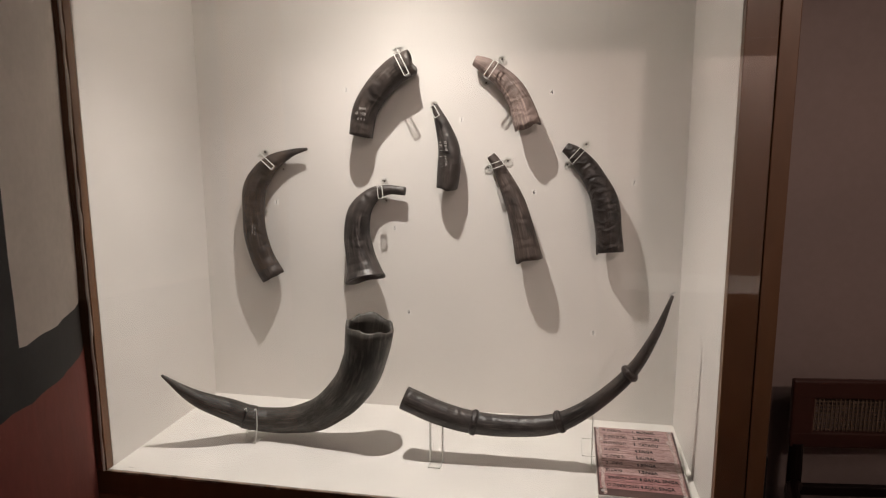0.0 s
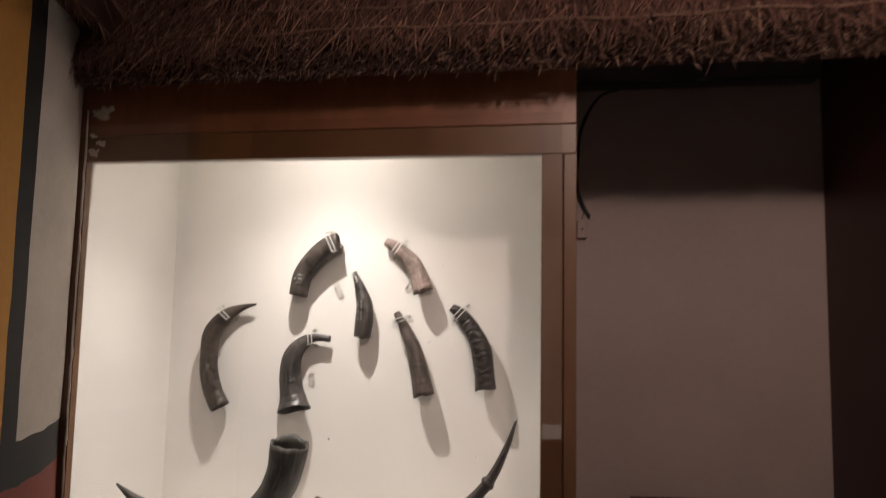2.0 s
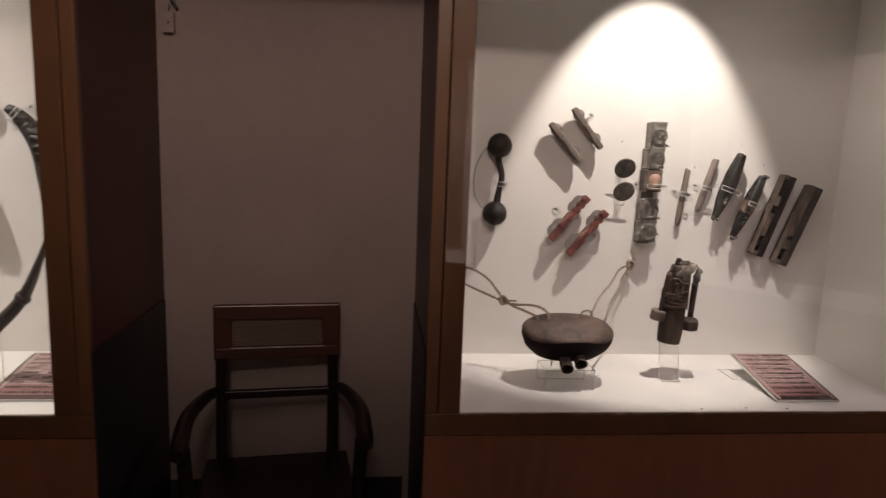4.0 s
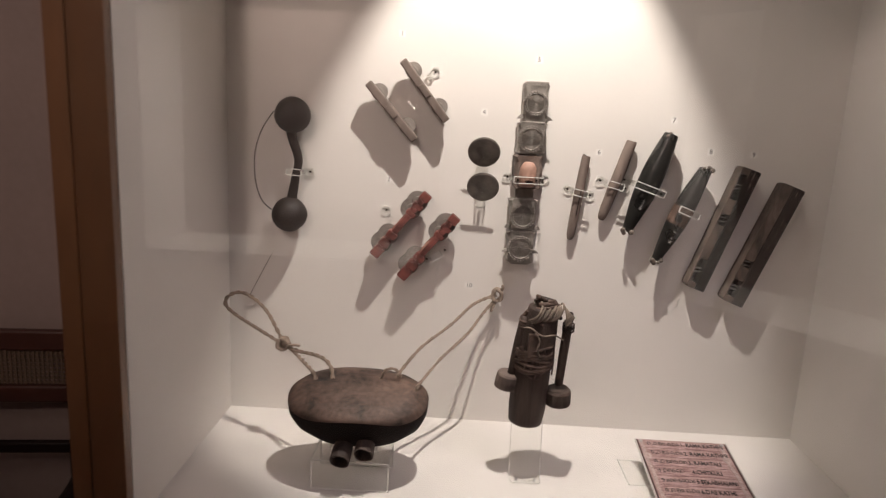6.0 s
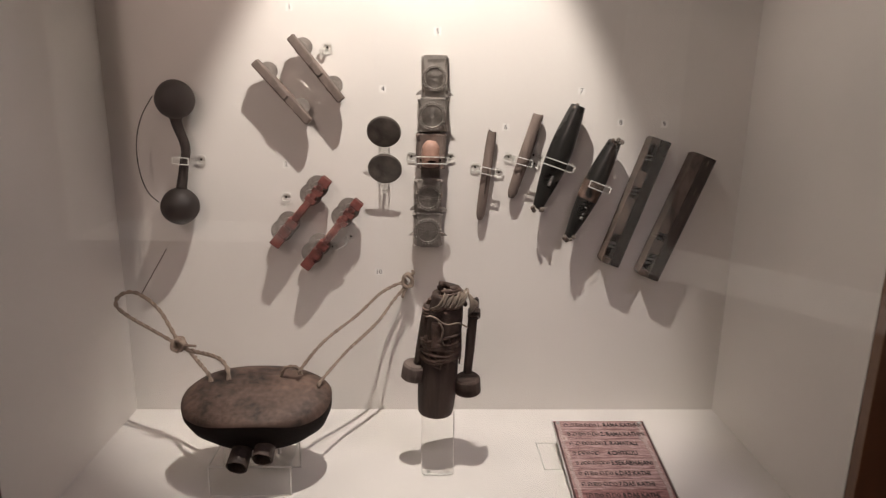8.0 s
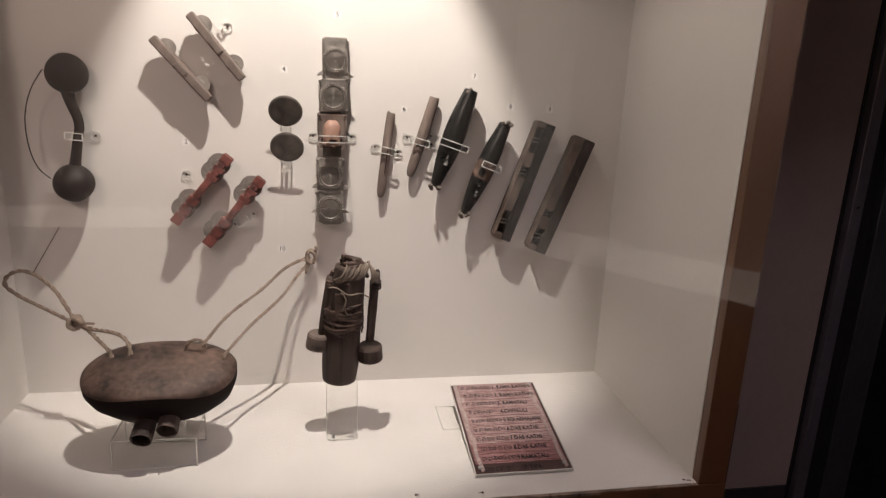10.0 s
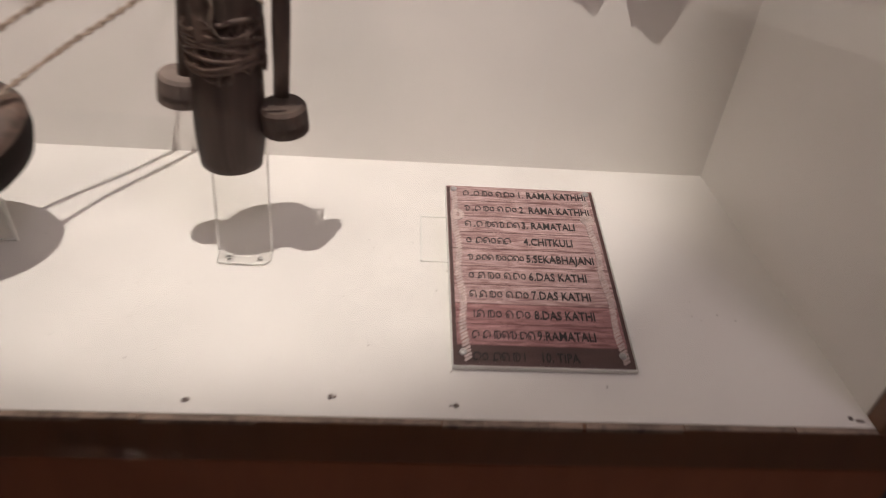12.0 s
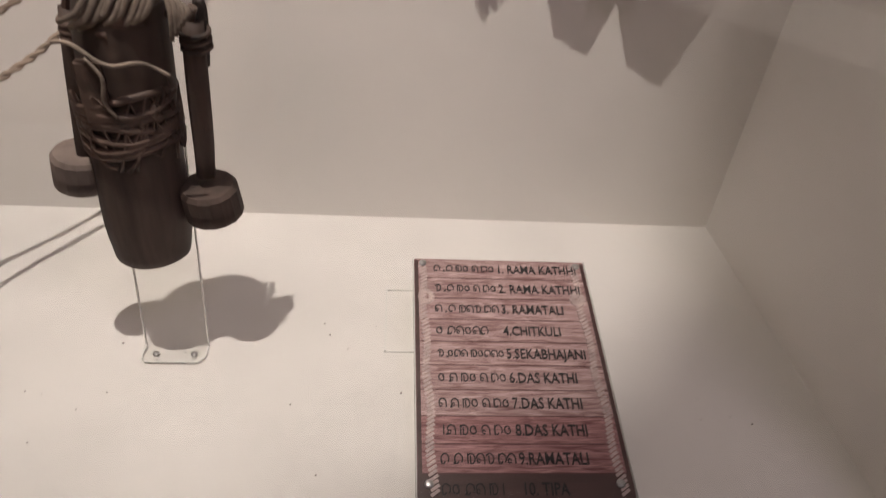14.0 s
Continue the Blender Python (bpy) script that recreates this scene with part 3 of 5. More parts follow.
def hut_core():
    bm = bmesh.new()
    rows = []
    for k in range(41):
        a = radians(-90 + k * 3.6)
        c, s_ = math.cos(a), math.sin(a)
        rows.append([bm.verts.new((-2.223 + r * c, -0.577 + r * s_, z)) for r, z in ((0.93, 2.40), (1.07, 2.34), (1.09, 2.42), (0.45, 3.10), (0.38, 3.02))])
    for i in range(40):
        for k in range(5):
            q = (k + 1) % 5
            bm.faces.new((rows[i][k], rows[i + 1][k], rows[i + 1][q], rows[i][q]))
    bm.faces.new(rows[0])
    bm.faces.new(rows[-1])
    bmesh.ops.recalc_face_normals(bm, faces=bm.faces)
    return bm


part("thatch_core", hut_core(), M["straw_shaded"], hut_eave, "packed straw, coloured dark as shade")


def hut_straw(rng):
    a, v = radians(rng.uniform(-80, 54)), rng.random()
    c, s_ = math.cos(a), math.sin(a)
    if rng.random() < 0.5:
        r, z, d = 1.07 - 0.05 * v, 2.345 + 0.02 * v, Vector((c * 0.6 + rng.gauss(0, 0.5), s_ * 0.6 + rng.gauss(0, 0.5), -0.8))
        return Vector((-2.223 + r * c, -0.577 + r * s_, z)), d, rng.uniform(0.015, 0.06)
    r, z = 1.09 - 0.5 * v, 2.42 + 0.53 * v
    return Vector((-2.223 + r * c, -0.577 + r * s_, z + 0.01)), Vector((c * 0.7 + rng.gauss(0, 0.3), s_ * 0.7 + rng.gauss(0, 0.3), -0.75)), rng.uniform(0.06, 0.16)


strands("loose_stalks", "loose brown straws hanging over the hut wall", hut_straw, M["straws"], 5000, 0.0014, hut_eave, 6)

# ---- alcove: chair, cable and junction box ----


def chair():
    c = thing("armchair", (0.49, 0.3, 0), "dark wooden armchair with a cane back, standing in the alcove", "chair")
    x0, x1, yb = 0.287, 0.697, 0.475
    zt, zb = 0.978, 0.79
    bm = bmesh.new()
    for a in ((x0, x1, zt - 0.052, zt), (x0, x1, zb, zb + 0.045)):
        box(bm, a[0], a[1], yb, yb + 0.022, a[2], a[3], 0.006)
    for a in ((x0, x0 + 0.058), (x1 - 0.058, x1)):
        box(bm, a[0], a[1], yb + 0.0005, yb + 0.0215, zb + 0.01, zt - 0.01, 0.006)
    part("backrest", bm, M["chair_red"], c, "red-brown frame of the backrest")
    bm = bmesh.new()
    for k in range(28):
        x = x0 + 0.06 + k * 0.0108
        box(bm, x, x + 0.0035, yb + 0.010, yb + 0.012, zb + 0.044, zt - 0.051)
    for k in range(9):
        z = zb + 0.048 + k * 0.0108
        box(bm, x0 + 0.057, x1 - 0.057, yb + 0.0122, yb + 0.0138, z, z + 0.0035)
    for k in range(-9, 30):
        for sgn in (1, -1):
            xa = x0 + 0.057 + k * 0.0108 + (0.0 if sgn > 0 else 0.09)
            m = at(0, 0, 0)
            p0, p1 = Vector((xa, yb + 0.0145, zb + 0.045)), Vector((xa + sgn * 0.09, yb + 0.0145, zt - 0.052))
            if min(p0.x, p1.x) > x0 + 0.056 and max(p0.x, p1.x) < x1 - 0.056:
                tube(bm, [(*p0, 0.0012), (*p1, 0.0012)], seg=4, sub=1)
    part("cane_panel", bm, M["cane"], c, "woven open cane panel", kind="stuff")
    for x in (x0 + 0.022, x1 - 0.022):
        part("rear_leg", tubem([(x, yb + 0.011, zb + 0.01, 0.018), (x, yb + 0.008, 0.66, 0.019), (x, yb + 0.0, 0.45, 0.02), (x, yb + 0.03, 0.0, 0.017)], seg=10), M["chair"], c)
    part("back_rail", boxm(x0 + 0.03, x1 - 0.03, yb - 0.005, yb + 0.015, 0.655, 0.685, 0.005), M["chair"], c)
    for sgn, x in ((-1, x0 + 0.022), (1, x1 - 0.022)):
        xo = x + sgn * 0.075
        part("arm", tubem([(x, yb - 0.005, 0.685, 0.017), (x + sgn * 0.035, yb - 0.06, 0.695, 0.019), (xo, yb - 0.2, 0.685, 0.023), (xo, 0.13, 0.665, 0.025), (xo, 0.08, 0.655, 0.02)], seg=12, flat=1.0), M["chair"], c)
        part("front_leg", tubem([(xo - sgn * 0.01, 0.12, 0.66, 0.019), (xo - sgn * 0.02, 0.11, 0.45, 0.02), (xo - sgn * 0.025, 0.1, 0.0, 0.016)], seg=10), M["chair"], c)
    part("seat", boxm(x0 - 0.03, x1 + 0.03, 0.08, yb - 0.005, 0.42, 0.455, 0.012), M["chair"], c)
    for z in (0.2,):
        part("stretcher", boxm(x0, x1, 0.28, 0.30, z, z + 0.025, 0.004), M["chair"], c)
    return c


armchair = chair()
armchair.matrix_basis = pose(0.51, 0.3, 0, 0, 0, 7)

w = thing("hanging_cable", (0.15, 0.57, 2.38), "black cable drooping down the wall from the beam", "cable")
part("cable", tubem([(0.27, 0.575, 2.384, 0.004), (0.195, 0.573, 2.355, 0.0045), (0.138, 0.57, 2.25, 0.0065), (0.120, 0.568, 2.13, 0.007), (0.120, 0.568, 2.03, 0.006), (0.140, 0.57, 1.96, 0.0065), (0.165, 0.573, 1.915, 0.005)], seg=8, wobble=0.2), M["cable"], w)
part("cable_run", tubem([(0.12, 0.496, 2.383, 0.004), (0.4, 0.497, 2.378, 0.004), (0.7, 0.496, 2.381, 0.004), (0.92, 0.497, 2.379, 0.004)], seg=8), M["cable"], w, "black cable along the beam")
part("cable_ends", tubem([(0.142, 0.573, 1.93, 0.0015), (0.135, 0.572, 1.90, 0.001)], seg=6), M["cable"], w)
jb = thing("switch_box", (0.155, 0.575, 1.86), "small grey plastic junction box on the alcove wall", "junction box")
part("box_body", boxm(0.12, 0.155, 0.565, 0.5848, 1.84, 1.905, 0.003), M["plaster"], jb)
part("cover_screw", boxm(0.135, 0.141, 0.5635, 0.565, 1.868, 1.875, 0.001), M["screw_dark"], jb)

# ---- beyond the second case ----
dr = thing("metal_door", (3.4, 0.55, 0), "dull aluminium door frame with a dark panel and a pale pull handle at the end of the wall", "door")
part("frame_post", boxm(3.178, 3.216, 0.552, 0.584, 0, 3.2, 0.003), M["alu_pale"], dr, "dull aluminium frame post")
part("dark_reveal", boxm(3.171, 3.177, 0.575, 0.584, 0, 3.2), M["black"], dr, "dark groove beside the post")
part("rubber_strip", boxm(3.218, 3.263, 0.566, 0.584, 0, 3.2), M["black"], dr, "black rubber strip")
part("inner_post", boxm(3.265, 3.297, 0.545, 0.584, 0, 3.2, 0.003), M["alu"], dr, "slim blue-grey aluminium post")
part("door_stile", boxm(3.303, 3.362, 0.555, 0.584, 0, 3.2, 0.003), M["alu"], dr)
part("door_bead", boxm(3.364, 3.374, 0.56, 0.584, 0.1, 3.2, 0.002), M["alu"], dr)
part("door_panel", boxm(3.376, 4.6, 0.565, 0.584, 0.1, 3.2), M["dark_glass"], dr, "dark glossy door panel")
part("door_rail", boxm(3.364, 4.6, 0.555, 0.584, 0.0, 0.099, 0.002), M["alu"], dr)
part("frame_screw", boxm(3.192, 3.200, 0.5505, 0.5525, 1.246, 1.254), M["screw_dark"], dr)
bm = bmesh.new()
for z in (1.184, 1.284):
    box(bm, 3.316, 3.345, 0.505, 0.556, z - 0.012, z + 0.012, 0.003)
part("handle_foot", bm, M["black"], dr, "dark bracket of the pull handle")
part("handle_grip", boxm(3.318, 3.340, 0.486, 0.506, 1.165, 1.303, 0.005), M["alu_pale"], dr, "pale metal grip of the pull handle")

# ---- acrylic brackets ----


def bracket(x, z, angle, hw, front, label, ears=(1, 1)):
    """A clear strap across an object, its ears screwed to the back board. angle: how far the strap turns from level, in degrees."""
    b = thing("acrylic_bracket", (x, BACK, z), label, "mounting bracket", "clear mounting brackets")
    m = at(x, 0, z, 0, angle, 0)
    bm = bmesh.new()
    h = 0.007
    box(bm, -hw, hw, front - 0.0035, front - 0.0015, -h, h, 0, m)
    for sgn in (-1, 1):
        box(bm, sgn * hw - 0.0008, sgn * hw + 0.0008, front - 0.0014, BACK - 0.002, -h, h, 0, m)
    part("strap", bm, M["acrylic"], b)
    bm = bmesh.new()
    for zz in (-h, h):
        box(bm, -hw, hw, front - 0.0040, front - 0.0012, zz - 0.0009, zz + 0.0009, 0, m)
    for sgn in (-1, 1):
        box(bm, sgn * hw - 0.0008, sgn * hw + 0.0008, front - 0.0040, front - 0.0012, -h, h, 0, m)
    part("bright_edges", bm, M["acrylic_edge"], b)
    for sgn, on in zip((-1, 1), ears):
        if not on:
            continue
        c = m @ Vector((sgn * (hw + 0.010), BACK, 0))
        bm = bmesh.new()
        ring = [(c.x + 0.0098 * math.copysign(abs(math.cos(t)) ** 0.6, math.cos(t)), BACK - 0.0035, c.z + 0.0098 * math.copysign(abs(math.sin(t)) ** 0.6, math.sin(t)), 0.0011) for t in [2 * math.pi * k / 16 for k in range(17)]]
        tube(bm, ring, seg=5, sub=1, caps=False)
        part("ear_rim", bm, M["acrylic_edge"], b)
        bm = bmesh.new()
        disc(bm, at(c.x, BACK - 0.001, c.z) @ FACING, 0.0092, 0.002, 16)
        part("ear", bm, M["acrylic"], b)
        bm = bmesh.new()
        disc(bm, at(c.x, BACK - 0.003, c.z) @ FACING, 0.0028, 0.002, 10)
        part("screw", bm, M["screw_dark"], b)
    return b


# ---- horns ----


def marks(parent, x, z, y, angle, rows, seed, size=0.006):
    """Faded white accession marks too small to read: short bars."""
    rng = random.Random(seed)
    bm = bmesh.new()
    m = at(x, y, z, 0, angle, 0)
    for r in range(rows):
        u = -0.016 + rng.uniform(0, 0.006)
        while u < 0.014:
            w_ = rng.uniform(0.0012, 0.0028)
            hh = size * rng.uniform(0.5, 1)
            if rng.random() < 0.4:
                u += w_ + 0.001
                continue
            box(bm, u, u + w_ * 0.45, -0.0004, 0.0006, -r * size * 1.6 - hh / 2, -r * size * 1.6 + hh / 2, 0, m)
            if rng.random() < 0.6:
                box(bm, u, u + w_, -0.0004, 0.0006, -r * size * 1.6 - 0.0005, -r * size * 1.6 + 0.0005, 0, m)
            u += w_ + 0.0012
    part("white_marks", bm, M["ink_white"], parent, "faded white hand-written marks")


def wall_horn(label, pts, mat, hollow=0.3, wobble=0.06, seed=0, lift=0.002, flat=0.85):
    rows = [(x, min(BACK - lift - r, BACK - 0.026), z, r) for x, z, r in pts]
    cx = sum(p[0] for p in pts) / len(pts)
    h = thing("horn", (cx, BACK, pts[-1][1]), label, "animal horn", "mounted animal horns")
    part("horn_body", tubem(rows, seg=22, sub=7, wobble=wobble, hollow=hollow, seed=seed, flat=flat, ragged=0.010), mat, h, smooth=True)
    return h


h1 = wall_horn("slender grey-brown curved horn with a pointed tip", [(-1.057, 1.580, 0.004), (-1.110, 1.567, 0.012), (-1.172, 1.535, 0.026), (-1.219, 1.473, 0.034), (-1.231, 1.398, 0.033), (-1.227, 1.323, 0.034), (-1.207, 1.256, 0.035), (-1.176, 1.200, 0.036)], M["horn_a"], 0.15, 0.05, 1)
h2 = wall_horn("stout dark grey-brown horn with a flared end", [(-0.738, 1.814, 0.036), (-0.786, 1.791, 0.037), (-0.837, 1.743, 0.037), (-0.873, 1.689, 0.036), (-0.890, 1.615, 0.035)][::-1], M["horn_a"], 0.15, 0.05, 2)
h3 = wall_horn("short smooth black horn with white hand-written marks", [(-0.679, 1.700, 0.008), (-0.655, 1.640, 0.021), (-0.637, 1.580, 0.030), (-0.636, 1.526, 0.033), (-0.643, 1.470, 0.030)], M["horn_b"], 0.1, 0.03, 3)
h4 = wall_horn("pinkish grey ringed horn with a rough wrinkled surface", [(-0.566, 1.815, 0.015), (-0.530, 1.797, 0.023), (-0.480, 1.757, 0.028), (-0.443, 1.705, 0.033), (-0.421, 1.638, 0.037)], M["horn_c"], 0.15, 0.10, 4)
h5 = wall_horn("glossy black hooked horn with a wide ragged mouth", [(-0.765, 1.459, 0.012), (-0.815, 1.463, 0.014), (-0.862, 1.447, 0.023), (-0.899, 1.400, 0.034), (-0.907, 1.335, 0.038), (-0.898, 1.275, 0.043), (-0.886, 1.235, 0.050), (-0.878, 1.206, 0.059)], M["horn_b"], 0.35, 0.05, 5)
h6 = wall_horn("long brown pitted horn narrowing to its tip", [(-0.521, 1.560, 0.012), (-0.499, 1.527, 0.017), (-0.460, 1.450, 0.027), (-0.434, 1.372, 0.032), (-0.410, 1.271, 0.038)], M["horn_e"], 0.12, 0.05, 6)
h7 = wall_horn("black deeply wrinkled horn curving down to a cut mouth", [(-0.320, 1.582, 0.014), (-0.286, 1.557, 0.023), (-0.241, 1.500, 0.030), (-0.209, 1.425, 0.035), (-0.194, 1.303, 0.036)], M["horn_d"], 0.15, 0.09, 7)
marks(h1, -1.222, 1.345, 0.4465, -84, 2, 1, 0.005)
marks(h2, -0.874, 1.69, 0.4395, 8, 3, 2, 0.009)
marks(h3, -0.640, 1.585, 0.4485, 84, 4, 3, 0.009)
marks(h3, -0.640, 1.545, 0.4480, 84, 4, 13, 0.008)
marks(h5, -0.893, 1.32, 0.4375, 80, 2, 5, 0.006)
marks(h7, -0.208, 1.36, 0.4475, 86, 2, 7, 0.005)

bracket(-1.172, 1.545, 42, 0.028, 0.455, "clear acrylic strap over a slender curved horn")
bracket(-0.758, 1.810, 63, 0.038, 0.427, "clear acrylic strap over a flared horn end", (1, 0))
bracket(-0.672, 1.680, 60, 0.016, 0.455, "clear acrylic strap over a short black horn")
bracket(-0.516, 1.788, -55, 0.028, 0.445, "clear acrylic strap over a ringed horn")
bracket(-0.830, 1.458, 85, 0.018, 0.455, "clear acrylic strap over a hooked horn")
bracket(-0.503, 1.535, -20, 0.019, 0.465, "clear acrylic strap over a long straight horn")
bracket(-0.288, 1.562, -48, 0.026, 0.455, "clear acrylic strap over a black wrinkled horn")

big = thing("large_horn", (-1.11, 0.25, SHELF), "large dark grey-green horn with a broken mouth, on the shelf", "animal horn")
ys = [0.12, 0.15, 0.19, 0.235, 0.245, 0.24, 0.235, 0.23, 0.22]
pz = [(-1.322, 1.010, 0.003), (-1.253, 0.944, 0.019), (-1.185, 0.899, 0.028), (-1.115, 0.857, 0.032), (-1.020, 0.857, 0.036), (-0.942, 0.885, 0.043), (-0.868, 0.945, 0.050), (-0.812, 1.035, 0.057), (-0.790, 1.140, 0.062)]
part("horn_body", tubem([(x, y, z, r) for (x, z, r), y in zip(pz, ys)], seg=28, sub=7, wobble=0.07, hollow=0.3, seed=11, ragged=0.024), M["horn_big"], big, smooth=True)
part("chipped_band", tubem([(-1.150, 0.212, 0.874, 0.0325), (-1.128, 0.226, 0.863, 0.034)], seg=24, sub=2, wobble=0.07, seed=11), M["horn_big"], big)


def cradle(x, y, label):
    s_ = thing("acrylic_cradle", (x, y, SHELF), label, "display stand", "clear display stands")
    bm = bmesh.new()
    prof = [(-0.02, 0.002), (0.015, 0.003), (0.012, 0.018), (0.020, 0.030), (0.012, 0.05), (0.012, 0.095), (0.022, 0.10)]
    for sx in (-0.014, 0.014):
        tube(bm, [(x + sx + (0.006 if z > 0.02 else 0), y - 0.028 - u, SHELF + z, 0.0015) for u, z in prof], seg=5, sub=4)
    part("bright_edges", bm, M["acrylic_edge"], s_)
    bm = bmesh.new()
    for (u0, z0), (u1, z1) in zip(prof, prof[1:]):
        v = [bm.verts.new((x + sx, y - 0.028 - u, SHELF + z)) for sx, u, z in ((-0.014, u0, z0), (0.018, u0, z0), (0.018, u1, z1), (-0.014, u1, z1))]
        bm.faces.new(v)
    bmesh.ops.solidify(bm, geom=bm.faces, thickness=0.002)
    part("sheet", bm, M["acrylic"], s_)
    return s_


cradle(-1.13, 0.238, "bent clear acrylic cradle clasping a large horn")

lg = thing("long_horn", (-0.45, 0.22, SHELF), "long slim dark horn with knobbed rings, propped on a clear post", "animal horn")
pl = [(-0.707, 0.958, 0.030), (-0.620, 0.925, 0.030), (-0.529, 0.903, 0.028), (-0.425, 0.899, 0.026), (-0.330, 0.914, 0.024), (-0.245, 0.970, 0.0195), (-0.160, 1.060, 0.016), (-0.108, 1.160, 0.010), (-0.075, 1.252, 0.0035)]
ly = [0.20, 0.20, 0.205, 0.21, 0.21, 0.20, 0.19, 0.18, 0.18]
part("horn_body", tubem([(x, y, z, r) for (x, z, r), y in zip(pl[::-1], ly[::-1])], seg=24, sub=7, wobble=0.03, hollow=0.2, seed=3), M["horn_b"], lg, smooth=True)
for x, z, y, r, ang in ((-0.529, 0.903, 0.205, 0.031, 8), (-0.318, 0.920, 0.209, 0.027, -22), (-0.160, 1.060, 0.19, 0.021, -50)):
    d = Vector((math.cos(radians(ang)), 0, -math.sin(radians(ang))))
    c = Vector((x, y, z))
    a, b, e = c - d * 0.009, c, c + d * 0.009
    part("knob_ring", tubem([(*a, r - 0.003), (*(c - d * 0.004), r + 0.001), (*b, r + 0.0015), (*(c + d * 0.004), r + 0.001), (*e, r - 0.003)], seg=24, sub=2, wobble=0.12, seed=int(r * 1000)), M["horn_d"], lg, "raised knobbed ring", smooth=True)
part("tip_pin", tubem([(-0.083, 0.18, 1.252, 0.0015), (-0.069, 0.18, 1.262, 0.0015)], seg=6, sub=1), M["steel"], lg, "small steel pin at the tip")

post = thing("acrylic_post", (-0.62, 0.19, SHELF), "clear acrylic post and foot carrying a long horn", "display stand", "clear display stands")
part("post_sheet", boxm(-0.634, -0.602, 0.184, 0.190, SHELF, 0.905), M["acrylic"], post)
bm = bmesh.new()
for x in (-0.634, -0.602):
    box(bm, x - 0.0016, x + 0.0016, 0.182, 0.192, SHELF, 0.905)
box(bm, -0.634, -0.602, 0.150, 0.152, SHELF, SHELF + 0.004)
box(bm, -0.634, -0.632, 0.15, 0.184, SHELF, SHELF + 0.004)
box(bm, -0.604, -0.602, 0.15, 0.184, SHELF, SHELF + 0.004)
part("bright_edges", bm, M["acrylic_edge"], post)
part("foot", boxm(-0.634, -0.602, 0.152, 0.185, SHELF + 0.0005, SHELF + 0.003), M["acrylic"], post)
tp = thing("acrylic_rod", (-0.075, 0.19, SHELF), "thin clear rod holding up the tip of a long horn", "display stand", "clear display stands")
part("rod", tubem([(-0.236, 0.215, SHELF, 0.0015), (-0.236, 0.215, 0.955, 0.0015)], seg=6, sub=1), M["acrylic_edge"], tp)

# ---- printed boards ----


def odia_like(bm, u, v, size, kind):
    """One rounded letter: an arch with a stem or a loop, drawn in raised strokes in the board's plane."""
    r = size * 0.36
    def stroke(pts, w_=0.0006):
        pts = [(p, v + (q - v) * 1.35) for p, q in pts]
        for (a, b), (c, d) in zip(pts, pts[1:]):
            dx, dy = c - a, d - b
            ln = math.hypot(dx, dy) or 1
            nx, ny = -dy / ln * w_, dx / ln * w_
            vs = [bm.verts.new((p, q, h)) for h in (0.0, 0.0006) for p, q in ((a + nx, b + ny), (a - nx, b - ny), (c - nx, d - ny), (c + nx, d + ny))]
            for f in ((4, 5, 6, 7), (0, 1, 5, 4), (1, 2, 6, 5), (2, 3, 7, 6), (3, 0, 4, 7)):
                bm.faces.new([vs[k] for k in f])
    arc = lambda a0, a1, rr, cu=0, cv=0: [(u + cu + rr * math.cos(radians(t)), v + cv + rr * math.sin(radians(t))) for t in [a0 + (a1 - a0) * k / 8 for k in range(9)]]
    if kind == 0:
        stroke(arc(-40, 220, r))
        stroke(arc(180, 360, r * 0.45, -r * 0.5, -r * 0.5))
    elif kind == 1:
        stroke(arc(0, 180, r))
        stroke([(u + r, v), (u + r, v - r)])
        stroke(arc(0, 330, r * 0.4, -r * 0.5, -r * 0.4))
    elif kind == 2:
        stroke(arc(-90, 150, r))
        stroke([(u - r * 0.2, v + r * 0.6), (u - r * 0.2, v - r)])
    elif kind == 3:
        stroke([(u, v + r), (u, v - r)])
    else:
        stroke(arc(30, 330, r * 0.8))
        stroke(arc(90, -60, r * 0.5, r * 0.2, -r * 0.2))


